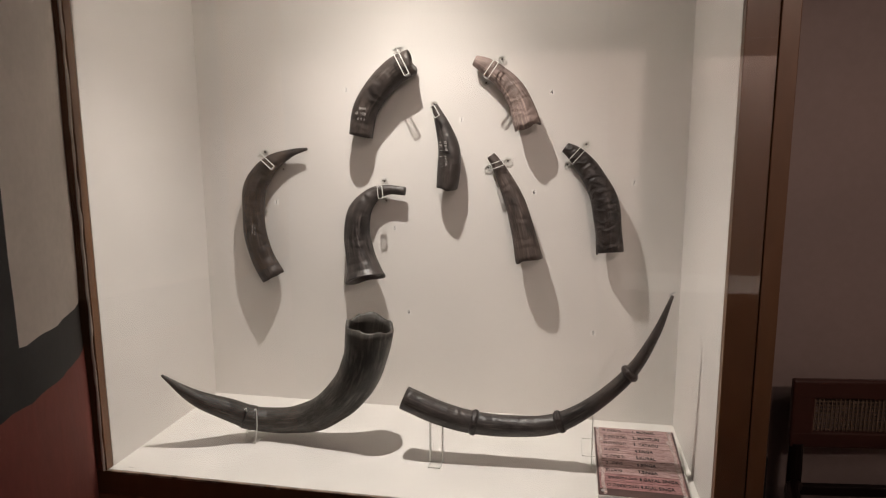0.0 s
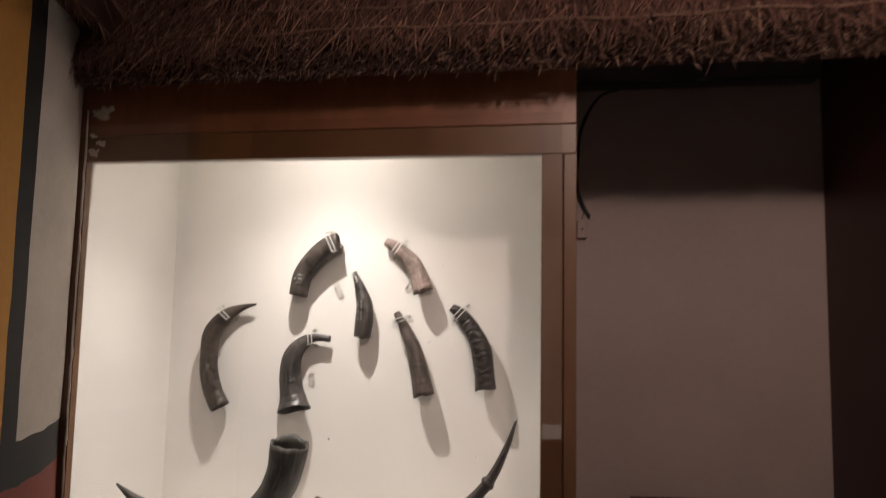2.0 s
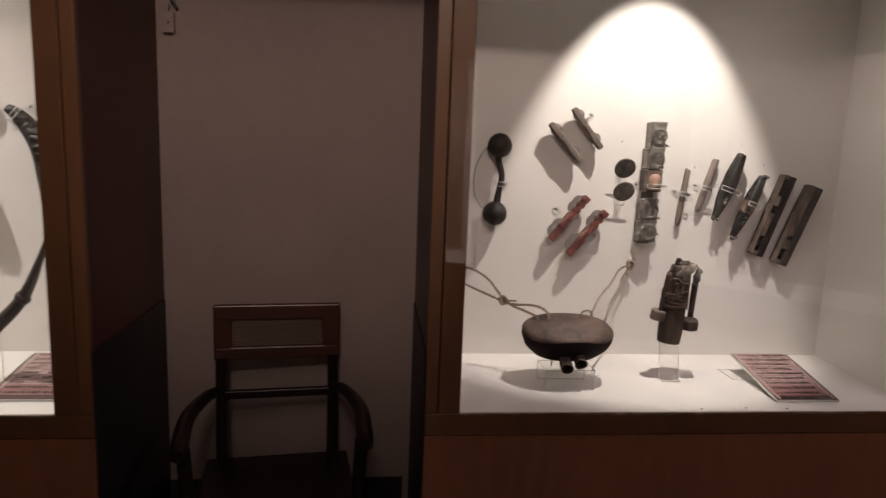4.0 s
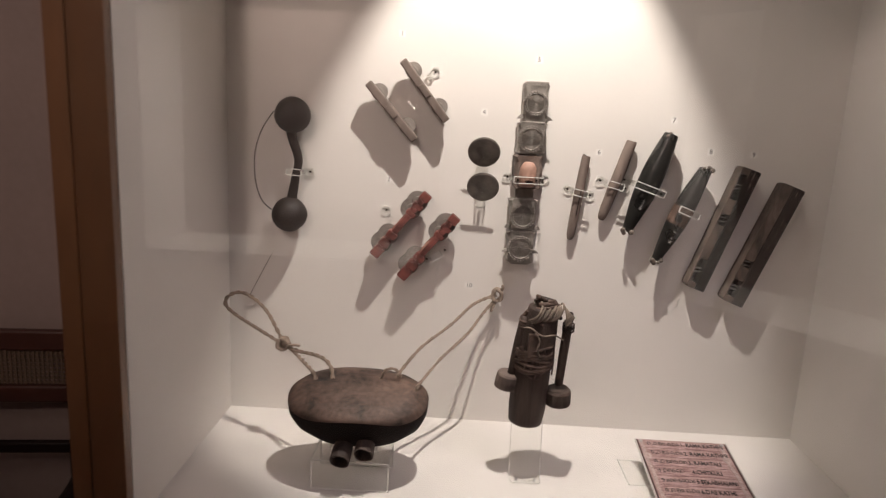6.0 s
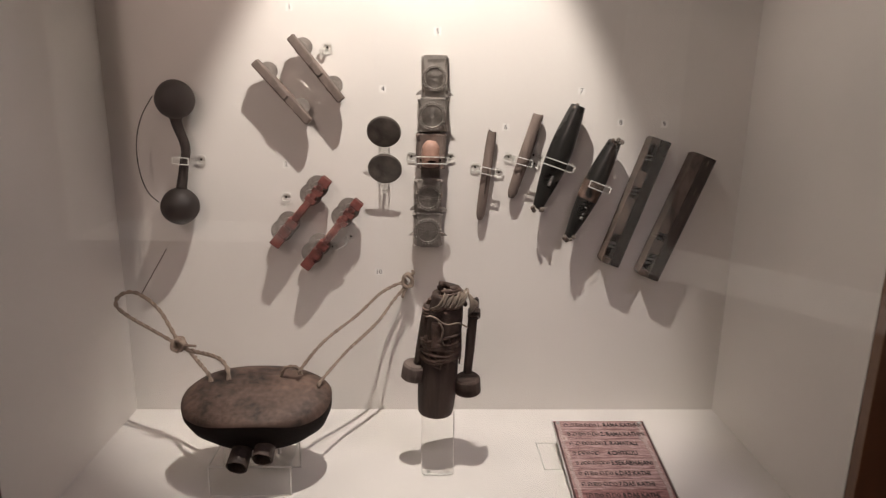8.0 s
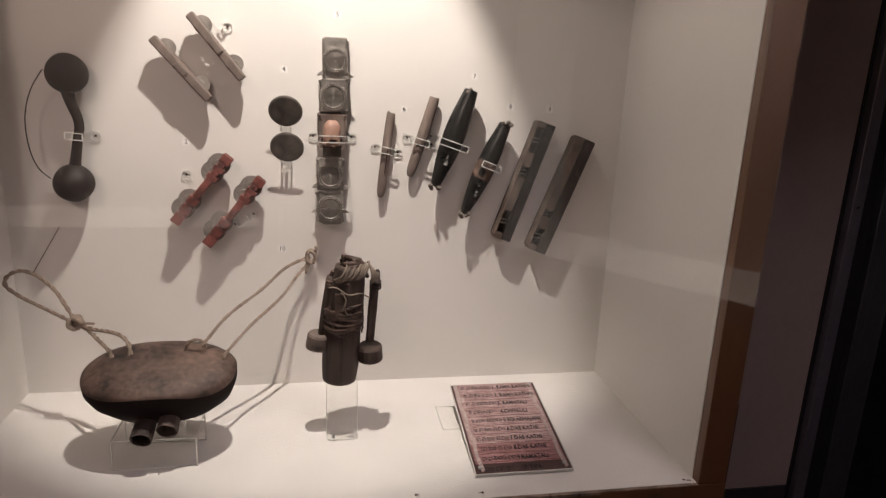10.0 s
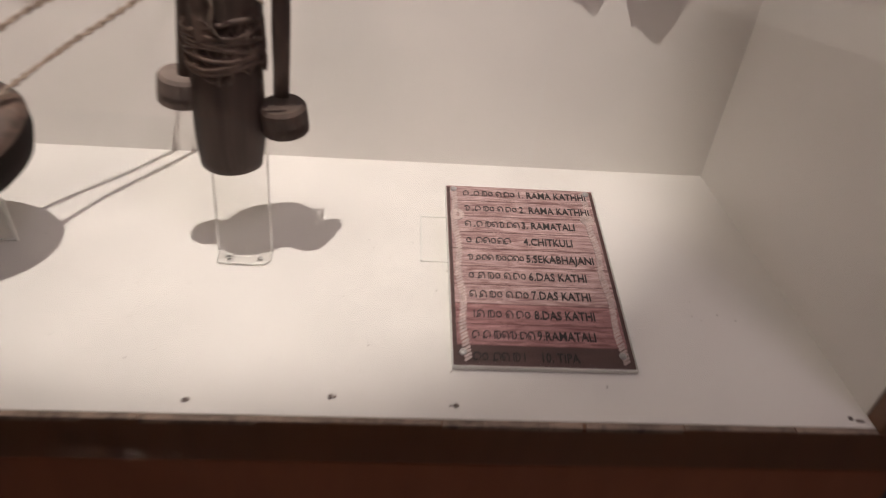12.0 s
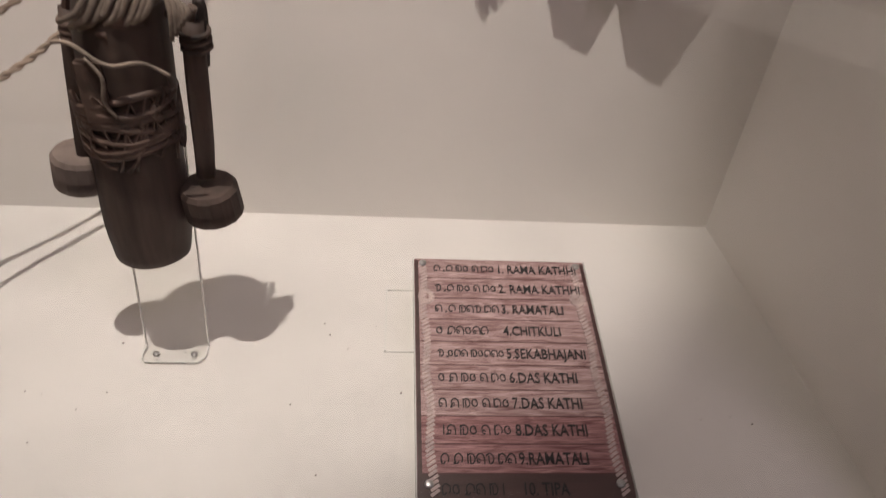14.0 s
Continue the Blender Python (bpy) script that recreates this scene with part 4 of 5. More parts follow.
def label_board(tl, tr, bl, words, patterns, label, gap=0.0):
    o, ex, ey = Vector(tl), Vector(tr) - Vector(tl), Vector(bl) - Vector(tl)
    W, H = ex.length, ey.length
    ex.normalize()
    ey.normalize()
    ez = ex.cross(-ey).normalized()
    m = Matrix.Translation(o) @ Matrix((ex, -ey, ez)).transposed().to_4x4()
    b = thing("label_board", tuple((Vector(bl) + Vector(tr)) / 2), label, "information label", "exhibit label boards")
    def quad(name, u0, u1, v0, v1, h0, h1, mat, lab=""):
        bm = bmesh.new()
        vs = box(bm, u0, u1, v0, v1, h0, h1)
        uvl = bm.loops.layers.uv.verify()
        for f in bm.faces:
            for lo in f.loops:
                lo[uvl].uv = (lo.vert.co.x / 0.2 + v0 * 37.1, lo.vert.co.y / 0.3)
        bmesh.ops.transform(bm, matrix=m, verts=bm.verts)
        return part(name, bm, mat, b, lab)
    quad("backing", 0, W, -H, 0, -0.004, -0.0005, M["acrylic_edge"], "white acrylic backing sheet")
    n = 10
    for k in range(n):
        v1, v0 = -H * k / n, -H * (k + 1) / n
        quad("printed_plank", 0.002, W - 0.002, v0 + 0.0006, v1 - 0.0006, -0.0005, 0.0005, M["board_dark"] if k == n - 1 else M["board_low"] if k > 6 else M["board"], "printed picture of a dark plank" if k == n - 1 else "printed picture of a reddish plank")
    quad("printed_joints", 0.0015, W - 0.0015, -H + 0.0015, -0.0015, -0.0005, 0.0001, M["board_joint"], "dark joints between the printed planks")
    for u0, u1 in ((0.0022, 0.006), (W - 0.006, W - 0.0022)):
        quad("printed_margin", u0, u1, -H + 0.003, -0.003, 0.0002, 0.0006, M["board_dark"], "printed picture of dark wood beside the rope")
    rng = random.Random(5)
    for side, u0, u1 in ((0, 0.010, 0.016), (1, W - 0.016, W - 0.012)):
        bm = bmesh.new()
        pts = []
        for k in range(31):
            v = -0.006 - (H - 0.012) * k / 30
            wob = 0.0015 * math.sin(k * 0.7)
            pts.append((u0 + (u1 - u0) * k / 30 + wob, v, 0.0009, 0.0030))
        for k in range(60):
            t = k / 60
            q = pts[int(t * 30)]
            v = -0.006 - (H - 0.012) * t
            mm = Matrix.Translation((q[0], v, 0.0008)) @ pose(0, 0, 0, 0, 0, 35)
            box(bm, -0.0046, 0.0046, -0.0014, 0.0014, -0.0004, 0.0004, 0, mm)
        kv = -0.055
        for k in range(10):
            a = 2 * math.pi * k / 10
            mm = Matrix.Translation((u0 + (0.004 if side == 0 else -0.001) + 0.006 * math.cos(a), kv + 0.007 * math.sin(a), 0.001)) @ pose(0, 0, 0, 0, 0, math.degrees(a))
            box(bm, -0.003, 0.003, -0.0022, 0.0022, -0.0004, 0.0005, 0, mm)
        bmesh.ops.transform(bm, matrix=m, verts=bm.verts)
        part("printed_rope", bm, M["board_rope"], b, "printed pale twisted rope")
    for k, (wd, pat) in enumerate(zip(words, patterns)):
        v = -H * (k + 0.5) / 10.0 - 0.001
        writing("lettering", wd, 0.0165, m @ Matrix.Translation((W * 0.475, v, 0.0012)), M["ink"], b, 0.0005, 0.74, bold=0.00012)
        bm = bmesh.new()
        u = 0.027
        total = sum({" ": 0.003, ".": 0.004, "3": 0.0032}.get(ch, 0.0088) for ch in pat)
        fit_ = min(1.0, (0.070 if len(pat) > 8 else 0.062) / total)
        for ch in pat:
            if ch == " ":
                u += 0.003 * fit_
                continue
            if ch == ".":
                box(bm, u - 0.001, u + 0.001, v - 0.005, v - 0.003, 0.0007, 0.0013)
                u += 0.004 * fit_
                continue
            odia_like(bm, u, v + 0.0005, 0.0104 * max(fit_, 0.78), int(ch))
            u += (0.0032 if ch == "3" else 0.0088) * fit_
        bmesh.ops.translate(bm, verts=bm.verts, vec=(0, 0, 0.0008))
        bmesh.ops.transform(bm, matrix=m, verts=bm.verts)
        part("rounded_script", bm, M["ink"], b, "line of rounded local script")
    bm = bmesh.new()
    box(bm, 0, W, -H, -H + 0.0008, -0.002, 0.0025)
    box(bm, 0, 0.0008, -H, 0, -0.002, 0.0025)
    box(bm, W - 0.0008, W, -H, 0, -0.002, 0.0025)
    bmesh.ops.transform(bm, matrix=m, verts=bm.verts)
    part("bright_edges", bm, M["acrylic_edge"], b)
    for u, v in ((0.011, -0.008), (W - 0.011, -0.008), (0.012, -H + 0.018), (W - 0.014, -H + 0.018)):
        bm = bmesh.new()
        disc(bm, m @ Matrix.Translation((u, v, 0.0015)), 0.0042, 0.0022, 14, ((0.7, 0.0018),))
        part("screw", bm, M["steel"], b, "round steel screw head")
    # folded clear foot under the back of the board
    bm = bmesh.new()
    p = Vector(tl)
    f0, f1, fz = p.x - 0.030, p.x + 0.02, SHELF
    for a in ((f0, f1, p.y + 0.012, p.y + 0.0132, fz, fz + 0.0015), (f0, f1, p.y - 0.09, p.y - 0.0888, fz, fz + 0.0015), (f0, f0 + 0.0020, p.y - 0.09, p.y + 0.0132, fz, fz + 0.0035)):
        box(bm, *a)
    part("foot_edges", bm, M["acrylic_edge"], b)
    part("foot_sheet", boxm(f1 - 0.015, f1 + 0.1, p.y - 0.09, p.y + 0.012, fz + 0.0002, fz + 0.0012), M["acrylic"], b)
    part("rear_prop", boxm(p.x + 0.02, p.x + 0.16, p.y - 0.012, p.y - 0.010, fz, p.z - 0.006), M["acrylic"], b)
    return b


label_board((2.008, 0.343, 0.861), (2.208, 0.343, 0.861), (2.010, 0.068, 0.8055),
            ["1. RAMA KATHHI", "2. RAMA KATHHI", "3. RAMATALI", "4.CHITKULI", "5.SEKABHAJANI", "6.DAS KATHI", "7.DAS KATHI", "8.DAS KATHI", "9.RAMATALI", "10. TIPA"],
            ["0. 0324 1304", "2. 0324 1304", "1. 03212301", "4.01410", "2.401324014", "4.1324 1304", "1.1324 1304", "3.1324 1304", "0.03212301", "04.01323"],
            "printed wood-look board naming ten rattles, propped on the shelf")
label_board((-0.227, 0.372, 0.842), (-0.022, 0.372, 0.842), (-0.225, 0.085, 0.8055),
            ["1. MUSHAL", "2. MATITURI", "3. TATADU", "4.SINGA", "5.KURAL", "6.SINGA", "7.SINGA", "8.GAYAL SINGA", "9.RIJAL SINGA"],
            ["4.0142", "2.013421", "1.02141", "4.014", "2.0142", "4. 014", "1.014", "3.012024 014", "0.0410241"],
            "printed wood-look board naming nine horns, propped on the shelf")


# ---- rattles and clappers of the second case ----


def along(x0, z0, x1, z1, y):
    """A frame whose x runs from one point of the picture plane to another, y into the wall, z across."""
    d = Vector((x1 - x0, 0, z1 - z0))
    ln = d.length
    d.normalize()
    up = Vector((0, 1, 0))
    return Matrix.Translation((x0, y, z0)) @ Matrix((d, up, d.cross(up))).transposed().to_4x4(), ln


def moved(bm, m):
    bmesh.ops.transform(bm, matrix=m, verts=bm.verts)
    bmesh.ops.recalc_face_normals(bm, faces=bm.faces)
    return bm


# dumb-bell rattle
rt = thing("dumbbell_rattle", (1.225, BACK, 1.40), "dark round-ended wooden rattle with a bent handle and a string", "rattle")
for z, x in ((1.517, 1.230), (1.293, 1.224)):
    bm = bmesh.new()
    bmesh.ops.create_uvsphere(bm, u_segments=28, v_segments=18, radius=0.040)
    for v in bm.verts:
        v.co *= 1 + 0.05 * noise.noise(v.co * 30 + Vector((x * 50, 0, 0)))
    moved(bm, at(x, 0.466, z))
    part("rattle_head", bm, M["wood_dark"], rt, smooth=True)
part("handle", tubem([(1.228, 0.468, 1.487, 0.014), (1.231, 0.470, 1.462, 0.011), (1.243, 0.472, 1.418, 0.010), (1.236, 0.472, 1.375, 0.010), (1.228, 0.468, 1.322, 0.012)], seg=14, wobble=0.1), M["wood_dark"], rt, smooth=True)
part("string", tubem([(1.195, 0.44, 1.523, 0.0012), (1.165, 0.45, 1.480, 0.0012), (1.148, 0.455, 1.425, 0.0012), (1.150, 0.455, 1.365, 0.0012), (1.165, 0.45, 1.325, 0.0012), (1.190, 0.44, 1.305, 0.0012)], seg=6), M["cable"], rt, "thin black string")
bracket(1.229, 1.397, 4, 0.017, 0.460, "clear acrylic strap over a dumb-bell rattle", (0, 1))


def jingle_clapper(x0, z0, x1, z1, y0, label, wood, light, depth=0.055, notched=False, inner=0.34, group="pair of jingle clappers"):
    """A clapper board seen edge on: two rails with blocks between them, and brass discs in the slots."""
    c = thing("jingle_clapper", ((x0 + x1) / 2, BACK, (z0 + z1) / 2), label, "clapper", group)
    m, ln = along(x0, z0, x1, z1, y0)
    bm = bmesh.new()
    if notched:
        steps = [0, 0.13, 0.16, 0.26, 0.29, 0.38, 0.66, 0.72, 0.78, 0.84, 0.90, 1.0]
        for k, (a, b) in enumerate(zip(steps, steps[1:])):
            hi = 0.0125 if k % 2 == 0 else 0.007
            box(bm, a * ln, b * ln, 0.0, 0.022, -hi, hi * 0.9, 0.0015)
    else:
        box(bm, 0, ln, 0, 0.016, -0.009, 0.009, 0.003)
        box(bm, ln * 0.40, ln * 0.60, -0.004, 0.012, -0.0075, 0.0075, 0.003)
    part("front_rail", moved(bm, m), wood, c)
    bm = bmesh.new()
    prof = [(0.0, 0.5), (0.08, 0.62), (0.3, 0.96), (0.5, 1.0), (0.72, 0.92), (0.9, 0.7), (1.0, 0.45)]
    vs = []
    for u, d in prof:
        for dd in (depth * d * inner, depth * d):
            for zz in (-0.008, 0.008):
                vs.append(bm.verts.new((u * ln, dd, zz)))
    for k in range(len(prof) - 1):
        b = k * 4
        for q in ((0, 1, 5, 4), (2, 6, 7, 3), (0, 4, 6, 2), (1, 3, 7, 5)):
            bm.faces.new([vs[b + i] for i in q])
    bm.faces.new([vs[i] for i in (0, 2, 3, 1)])
    bm.faces.new([vs[len(vs) - 4 + i] for i in (0, 1, 3, 2)])
    part("back_rail", moved(bm, m), wood, c)
    for a, b in ((0.0, 0.07), (0.42, 0.56), (0.93, 1.0)):
        bm = bmesh.new()
        box(bm, a * ln, b * ln, 0.012, depth * 0.5, -0.0085, 0.0085, 0.001)
        part("spacer_block", moved(bm, m), light, c)
    spots = (0.17, 0.30, 0.72, 0.84) if notched else (0.18, 0.78)
    for k, u in enumerate(spots):
        bm = bmesh.new()
        for dy in (0.024, 0.028):
            disc(bm, m @ Matrix.Translation((u * ln, dy, 0.006)) @ pose(0, 0, 0, 90, 0, 0), 0.0245 if notched else 0.019, 0.0016, 24, ((0.45, 0.0022), (0.5, 0.0008)))
        part("jingle_disc", bm, M["bell"], c, "pair of thin old bell-metal jingles")
    return c


jingle_clapper(1.381, 1.601, 1.489, 1.481, 0.464, "worn grey-brown wooden clapper with brass jingles, seen edge on", M["wood_grey"], M["wood_mid"], depth=0.046)
jingle_clapper(1.453, 1.652, 1.555, 1.526, 0.464, "grey wooden clapper with brass jingles beside its twin", M["wood_grey"], M["wood_grey"], depth=0.046, inner=0.6)
jingle_clapper(1.403, 1.214, 1.523, 1.362, 0.462, "notched clapper in worn red paint with metal jingles", M["red"], M["red_light"], 0.047, True)
jingle_clapper(1.466, 1.164, 1.589, 1.314, 0.462, "notched red clapper with metal jingles and bare wood edges", M["red"], M["wood_pink"], 0.047, True)
bracket(1.512, 1.624, -40, 0.005, 0.508, "clear acrylic clip behind a grey clapper", (0, 1))
bracket(1.434, 1.303, 60, 0.004, 0.495, "clear acrylic clip behind a red clapper", (1, 0))
bracket(1.545, 1.215, -30, 0.014, 0.48, "clear acrylic strap behind a red clapper")

# two cymbal plates on a clear arm
for x, z in ((1.643, 1.463), (1.645, 1.385)):
    d = thing("small_cymbal", (x, BACK, z), "blackened round metal plate standing off the back board", "cymbal", "pair of small cymbals")
    bm = bmesh.new()
    disc(bm, at(x, 0.472, z, 114, 4, 0), 0.0365, 0.003, 36, ((0.5, 0.0035), (0.9, 0.003)))
    part("plate", bm, M["disc"], d)
    part("peg", tubem([(x, 0.474, z - 0.01, 0.003), (x, 0.49, z - 0.012, 0.003)], seg=8, sub=1), M["acrylic_edge"], d, "clear peg")
ar = thing("acrylic_bracket", (1.644, BACK, 1.39), "clear acrylic bar carrying two small cymbals", "mounting bracket")
part("bar", boxm(1.634, 1.654, 0.489, 0.492, 1.335, 1.49), M["acrylic"], ar)
bm = bmesh.new()
for x in (1.634, 1.654):
    box(bm, x - 0.0007, x + 0.0007, 0.4885, 0.4925, 1.335, 1.49)
    box(bm, x - 0.0007, x + 0.0007, 0.492, BACK, 1.335, 1.337)
box(bm, 1.634, 1.654, 0.4885, 0.4925, 1.334, 1.3355)
part("bright_edges", bm, M["acrylic_edge"], ar)

# stacked bell-metal belt
bt = thing("metal_clapper_belt", (1.745, BACK, 1.41), "column of five carved old bell-metal clapper boxes with spoked rosettes", "clapper")


def rosette(bm, x, z, r, y):
    disc(bm, at(x, y, z) @ FACING, r, 0.003, 30, ((0.10, 0.0036), (0.14, 0.002), (0.70, 0.0018), (0.76, 0.0034), (0.80, 0.0022)))
    rng = random.Random(int(z * 1000))
    off = rng.uniform(0, 1)
    for k in range(19):
        a = 2 * math.pi * (k + off + rng.uniform(-0.15, 0.15)) / 19
        box(bm, r * rng.uniform(0.12, 0.2), r * rng.uniform(0.66, 0.74), -0.0042, -0.0015, -0.0005, 0.0005, 0, Matrix.Translation((x, y, z)) @ pose(0, 0, 0, 0, math.degrees(a), 0))
    for ring_at, n, size in ((0.91, 26, 0.0023), (0.77, 20, 0.0014)):
        for k in range(n):
            a = 2 * math.pi * (k + off) / n
            rr = r * (ring_at + rng.uniform(-0.02, 0.02))
            bmesh.ops.create_icosphere(bm, subdivisions=1, radius=size * rng.uniform(0.8, 1.2), matrix=Matrix.Translation((x + rr * math.cos(a), y - 0.0038, z + rr * math.sin(a))))


for k, (x, z, w_, h_) in enumerate(((1.750, 1.573, 0.0285, 0.043), (1.746, 1.496, 0.0315, 0.034), (1.744, 1.421, 0.0315, 0.038), (1.740, 1.323, 0.0305, 0.036), (1.739, 1.249, 0.0315, 0.037))):
    bm = bmesh.new()
    y0 = 0.462
    prof = [(-h_, 0.86), (-h_ * 0.94, 1.0), (-h_ * 0.55, 0.93), (0.0, 0.98), (h_ * 0.55, 0.93), (h_ * 0.93, 1.04), (h_, 0.9)]
    rows = []
    for v, sc in prof:
        rows.append([bm.verts.new((x + sx * w_ * sc, yy, z + v)) for sx, yy in ((-1, BACK - 0.004), (-1, y0 + 0.008), (-0.8, y0), (0.8, y0), (1, y0 + 0.008), (1, BACK - 0.004))])
    for a, b in zip(rows, rows[1:]):
        for i in range(5):
            bm.faces.new((a[i], a[i + 1], b[i + 1], b[i]))
    bm.faces.new(rows[0])
    bm.faces.new(rows[-1][::-1])
    for v in bm.verts:
        v.co += Vector((1, 0.5, 1)) * 0.0045 * noise.noise(v.co * 70 + Vector((k * 5, 0, 0)))
    bmesh.ops.recalc_face_normals(bm, faces=bm.faces)
    part("metal_box", bm, M["bell"] if k != 2 else M["wood_grey"], bt, "carved old bell-metal box" if k != 2 else "plain hollow box with an arched window")
    bm = bmesh.new()
    if k == 2:
        tube(bm, [(x - 0.002, 0.458, z - 0.030, 0.018), (x - 0.002, 0.456, z - 0.012, 0.019), (x - 0.001, 0.456, z + 0.01, 0.018), (x, 0.458, z + 0.022, 0.010)], seg=18)
        part("wooden_plug", bm, M["wood_pink"], bt, "bare pinkish rounded wooden plug", smooth=True)
        part("binding", tubem([(x - 0.023, 0.462, z - 0.018, 0.002), (x, 0.4365, z - 0.02, 0.0025), (x + 0.02, 0.462, z - 0.018, 0.002)], seg=6), M["wood_under"], bt)
    else:
        rosette(bm, x - 0.001, z - 0.002, w_ * 0.97, y0 - 0.001)
        part("rosette", bm, M["bell"], bt, "raised spoked rosette with a beaded rim")
        bm = bmesh.new()
        box(bm, x - w_ * 0.82, x + w_ * 0.86, y0 - 0.001, y0 + 0.03, z + h_ * 0.93, z + h_ * 1.05, 0.001)
        for j in range(7):
            box(bm, x - w_ * 0.5 + j * 0.005, x - w_ * 0.5 + j * 0.005 + 0.002, y0 - 0.004, y0, z + h_ * 0.84, z + h_ * 0.98)
        part("collar", bm, M["bell"], bt)
        for sx in (-1, 1):
            if (k + sx) % 2 or k > 2:
                up = -0.7 if k < 4 else -0.2
                part("lug", tubem([(x + sx * w_ * 0.85, y0 + 0.008, z + h_ * up, 0.008), (x + sx * (w_ + 0.004), y0 + 0.006, z + h_ * (up - 0.06), 0.005), (x + sx * (w_ + 0.010), y0 + 0.006, z + h_ * (up - 0.14), 0.0015)], seg=5, sub=2, wobble=0.9, flat=0.35, seed=k), M["bell"], bt, "torn flap of metal")
part("fixing_strip", boxm(1.722, 1.764, BACK - 0.006, BACK - 0.0005, 1.20, 1.60, 0.001), M["bell"], bt)
bracket(1.744, 1.405, 0, 0.033, 0.436, "clear acrylic strap over the belt of metal boxes")

# two half-round sticks
for x0, z0, x1, z1, r, lab in ((1.876, 1.462, 1.854, 1.268, 0.0105, "slim worn grey wooden clapper stick"), (1.975, 1.500, 1.922, 1.318, 0.0125, "short grey wooden clapper stick with a split edge")):
    st = thing("clapper_stick", ((x0 + x1) / 2, BACK, (z0 + z1) / 2), lab, "clapper stick", "pair of clapper sticks")
    f = [(x0 + (x1 - x0) * u, 0.496, z0 + (z1 - z0) * u, r * q) for u, q in ((0, 0.8), (0.03, 0.95), (0.3, 1.05), (0.5, 1.1), (0.75, 1.0), (0.93, 0.9), (1, 0.5))]
    part("stick", tubem(f, seg=12, wobble=0.18, flat=0.8, seed=int(z1 * 10)), M["wood_grey"], st, smooth=True)
    part("worn_groove", tubem([(x0 + (x1 - x0) * u + 0.002, 0.4865, z0 + (z1 - z0) * u, 0.0011) for u in (0.4, 0.55, 0.7)], seg=5), M["wood_under"], st)
bracket(1.868, 1.378, 12, 0.017, 0.483, "clear acrylic strap over a slim clapper stick")
bracket(1.944, 1.400, 14, 0.020, 0.481, "clear acrylic strap over a short clapper stick")

# two lacquered spindles
for k, (x0, z0, x1, z1, r) in enumerate(((2.056, 1.520, 1.980, 1.300, 0.026), (2.141, 1.447, 2.052, 1.234, 0.0235))):
    sp = thing("spindle_clapper", ((x0 + x1) / 2, BACK, (z0 + z1) / 2), "green-black lacquered spindle-shaped clapper with knotted cord ends" if k == 0 else "green-black lacquered spindle-shaped clapper with a red waistband", "clapper", "pair of spindle clappers")
    f = [(x0 + (x1 - x0) * u, 0.478, z0 + (z1 - z0) * u, r * q) for u, q in ((0, 0.60), (0.04, 0.66), (0.25, 0.90), (0.42, 1.0), (0.6, 0.95), (0.8, 0.72), (0.95, 0.50), (1, 0.42))]
    part("spindle_body", tubem(f, seg=20, sub=5, wobble=0.04), M["green_black"], sp, smooth=True)
    rng = random.Random(k + 4)
    for ux, uz, n in ((x0, z0, 3 + 3 * k), (x1, z1, 7)):
        bm = bmesh.new()
        for _ in range(n):
            bmesh.ops.create_icosphere(bm, subdivisions=2, radius=rng.uniform(0.004, 0.006), matrix=Matrix.Translation((ux + rng.uniform(-0.014, 0.012), 0.468 + rng.uniform(-0.006, 0.006), uz + rng.uniform(-0.006, 0.004))))
        part("cord_knots", bm, M["knot"], sp, "bunch of knotted cord", smooth=True)
    if k:
        c0, c1 = f[3], f[4]
        part("waistband", tubem([(c0[0], c0[1], c0[2], c0[3] + 0.0006), (c1[0], c1[1], c1[2], c1[3] + 0.0006)], seg=20, sub=2, caps=False), M["wood_mid"], sp, "faded red painted band")
    marks(sp, x1 + (x0 - x1) * 0.28, z1 + (z0 - z1) * 0.28, 0.4545, -70, 1, 20 + k, 0.008)
bracket(2.014, 1.398, 18, 0.036, 0.450, "clear acrylic strap over a lacquered spindle")
bracket(2.108, 1.350, 20, 0.024, 0.453, "clear acrylic strap over a second spindle", (0, 0))


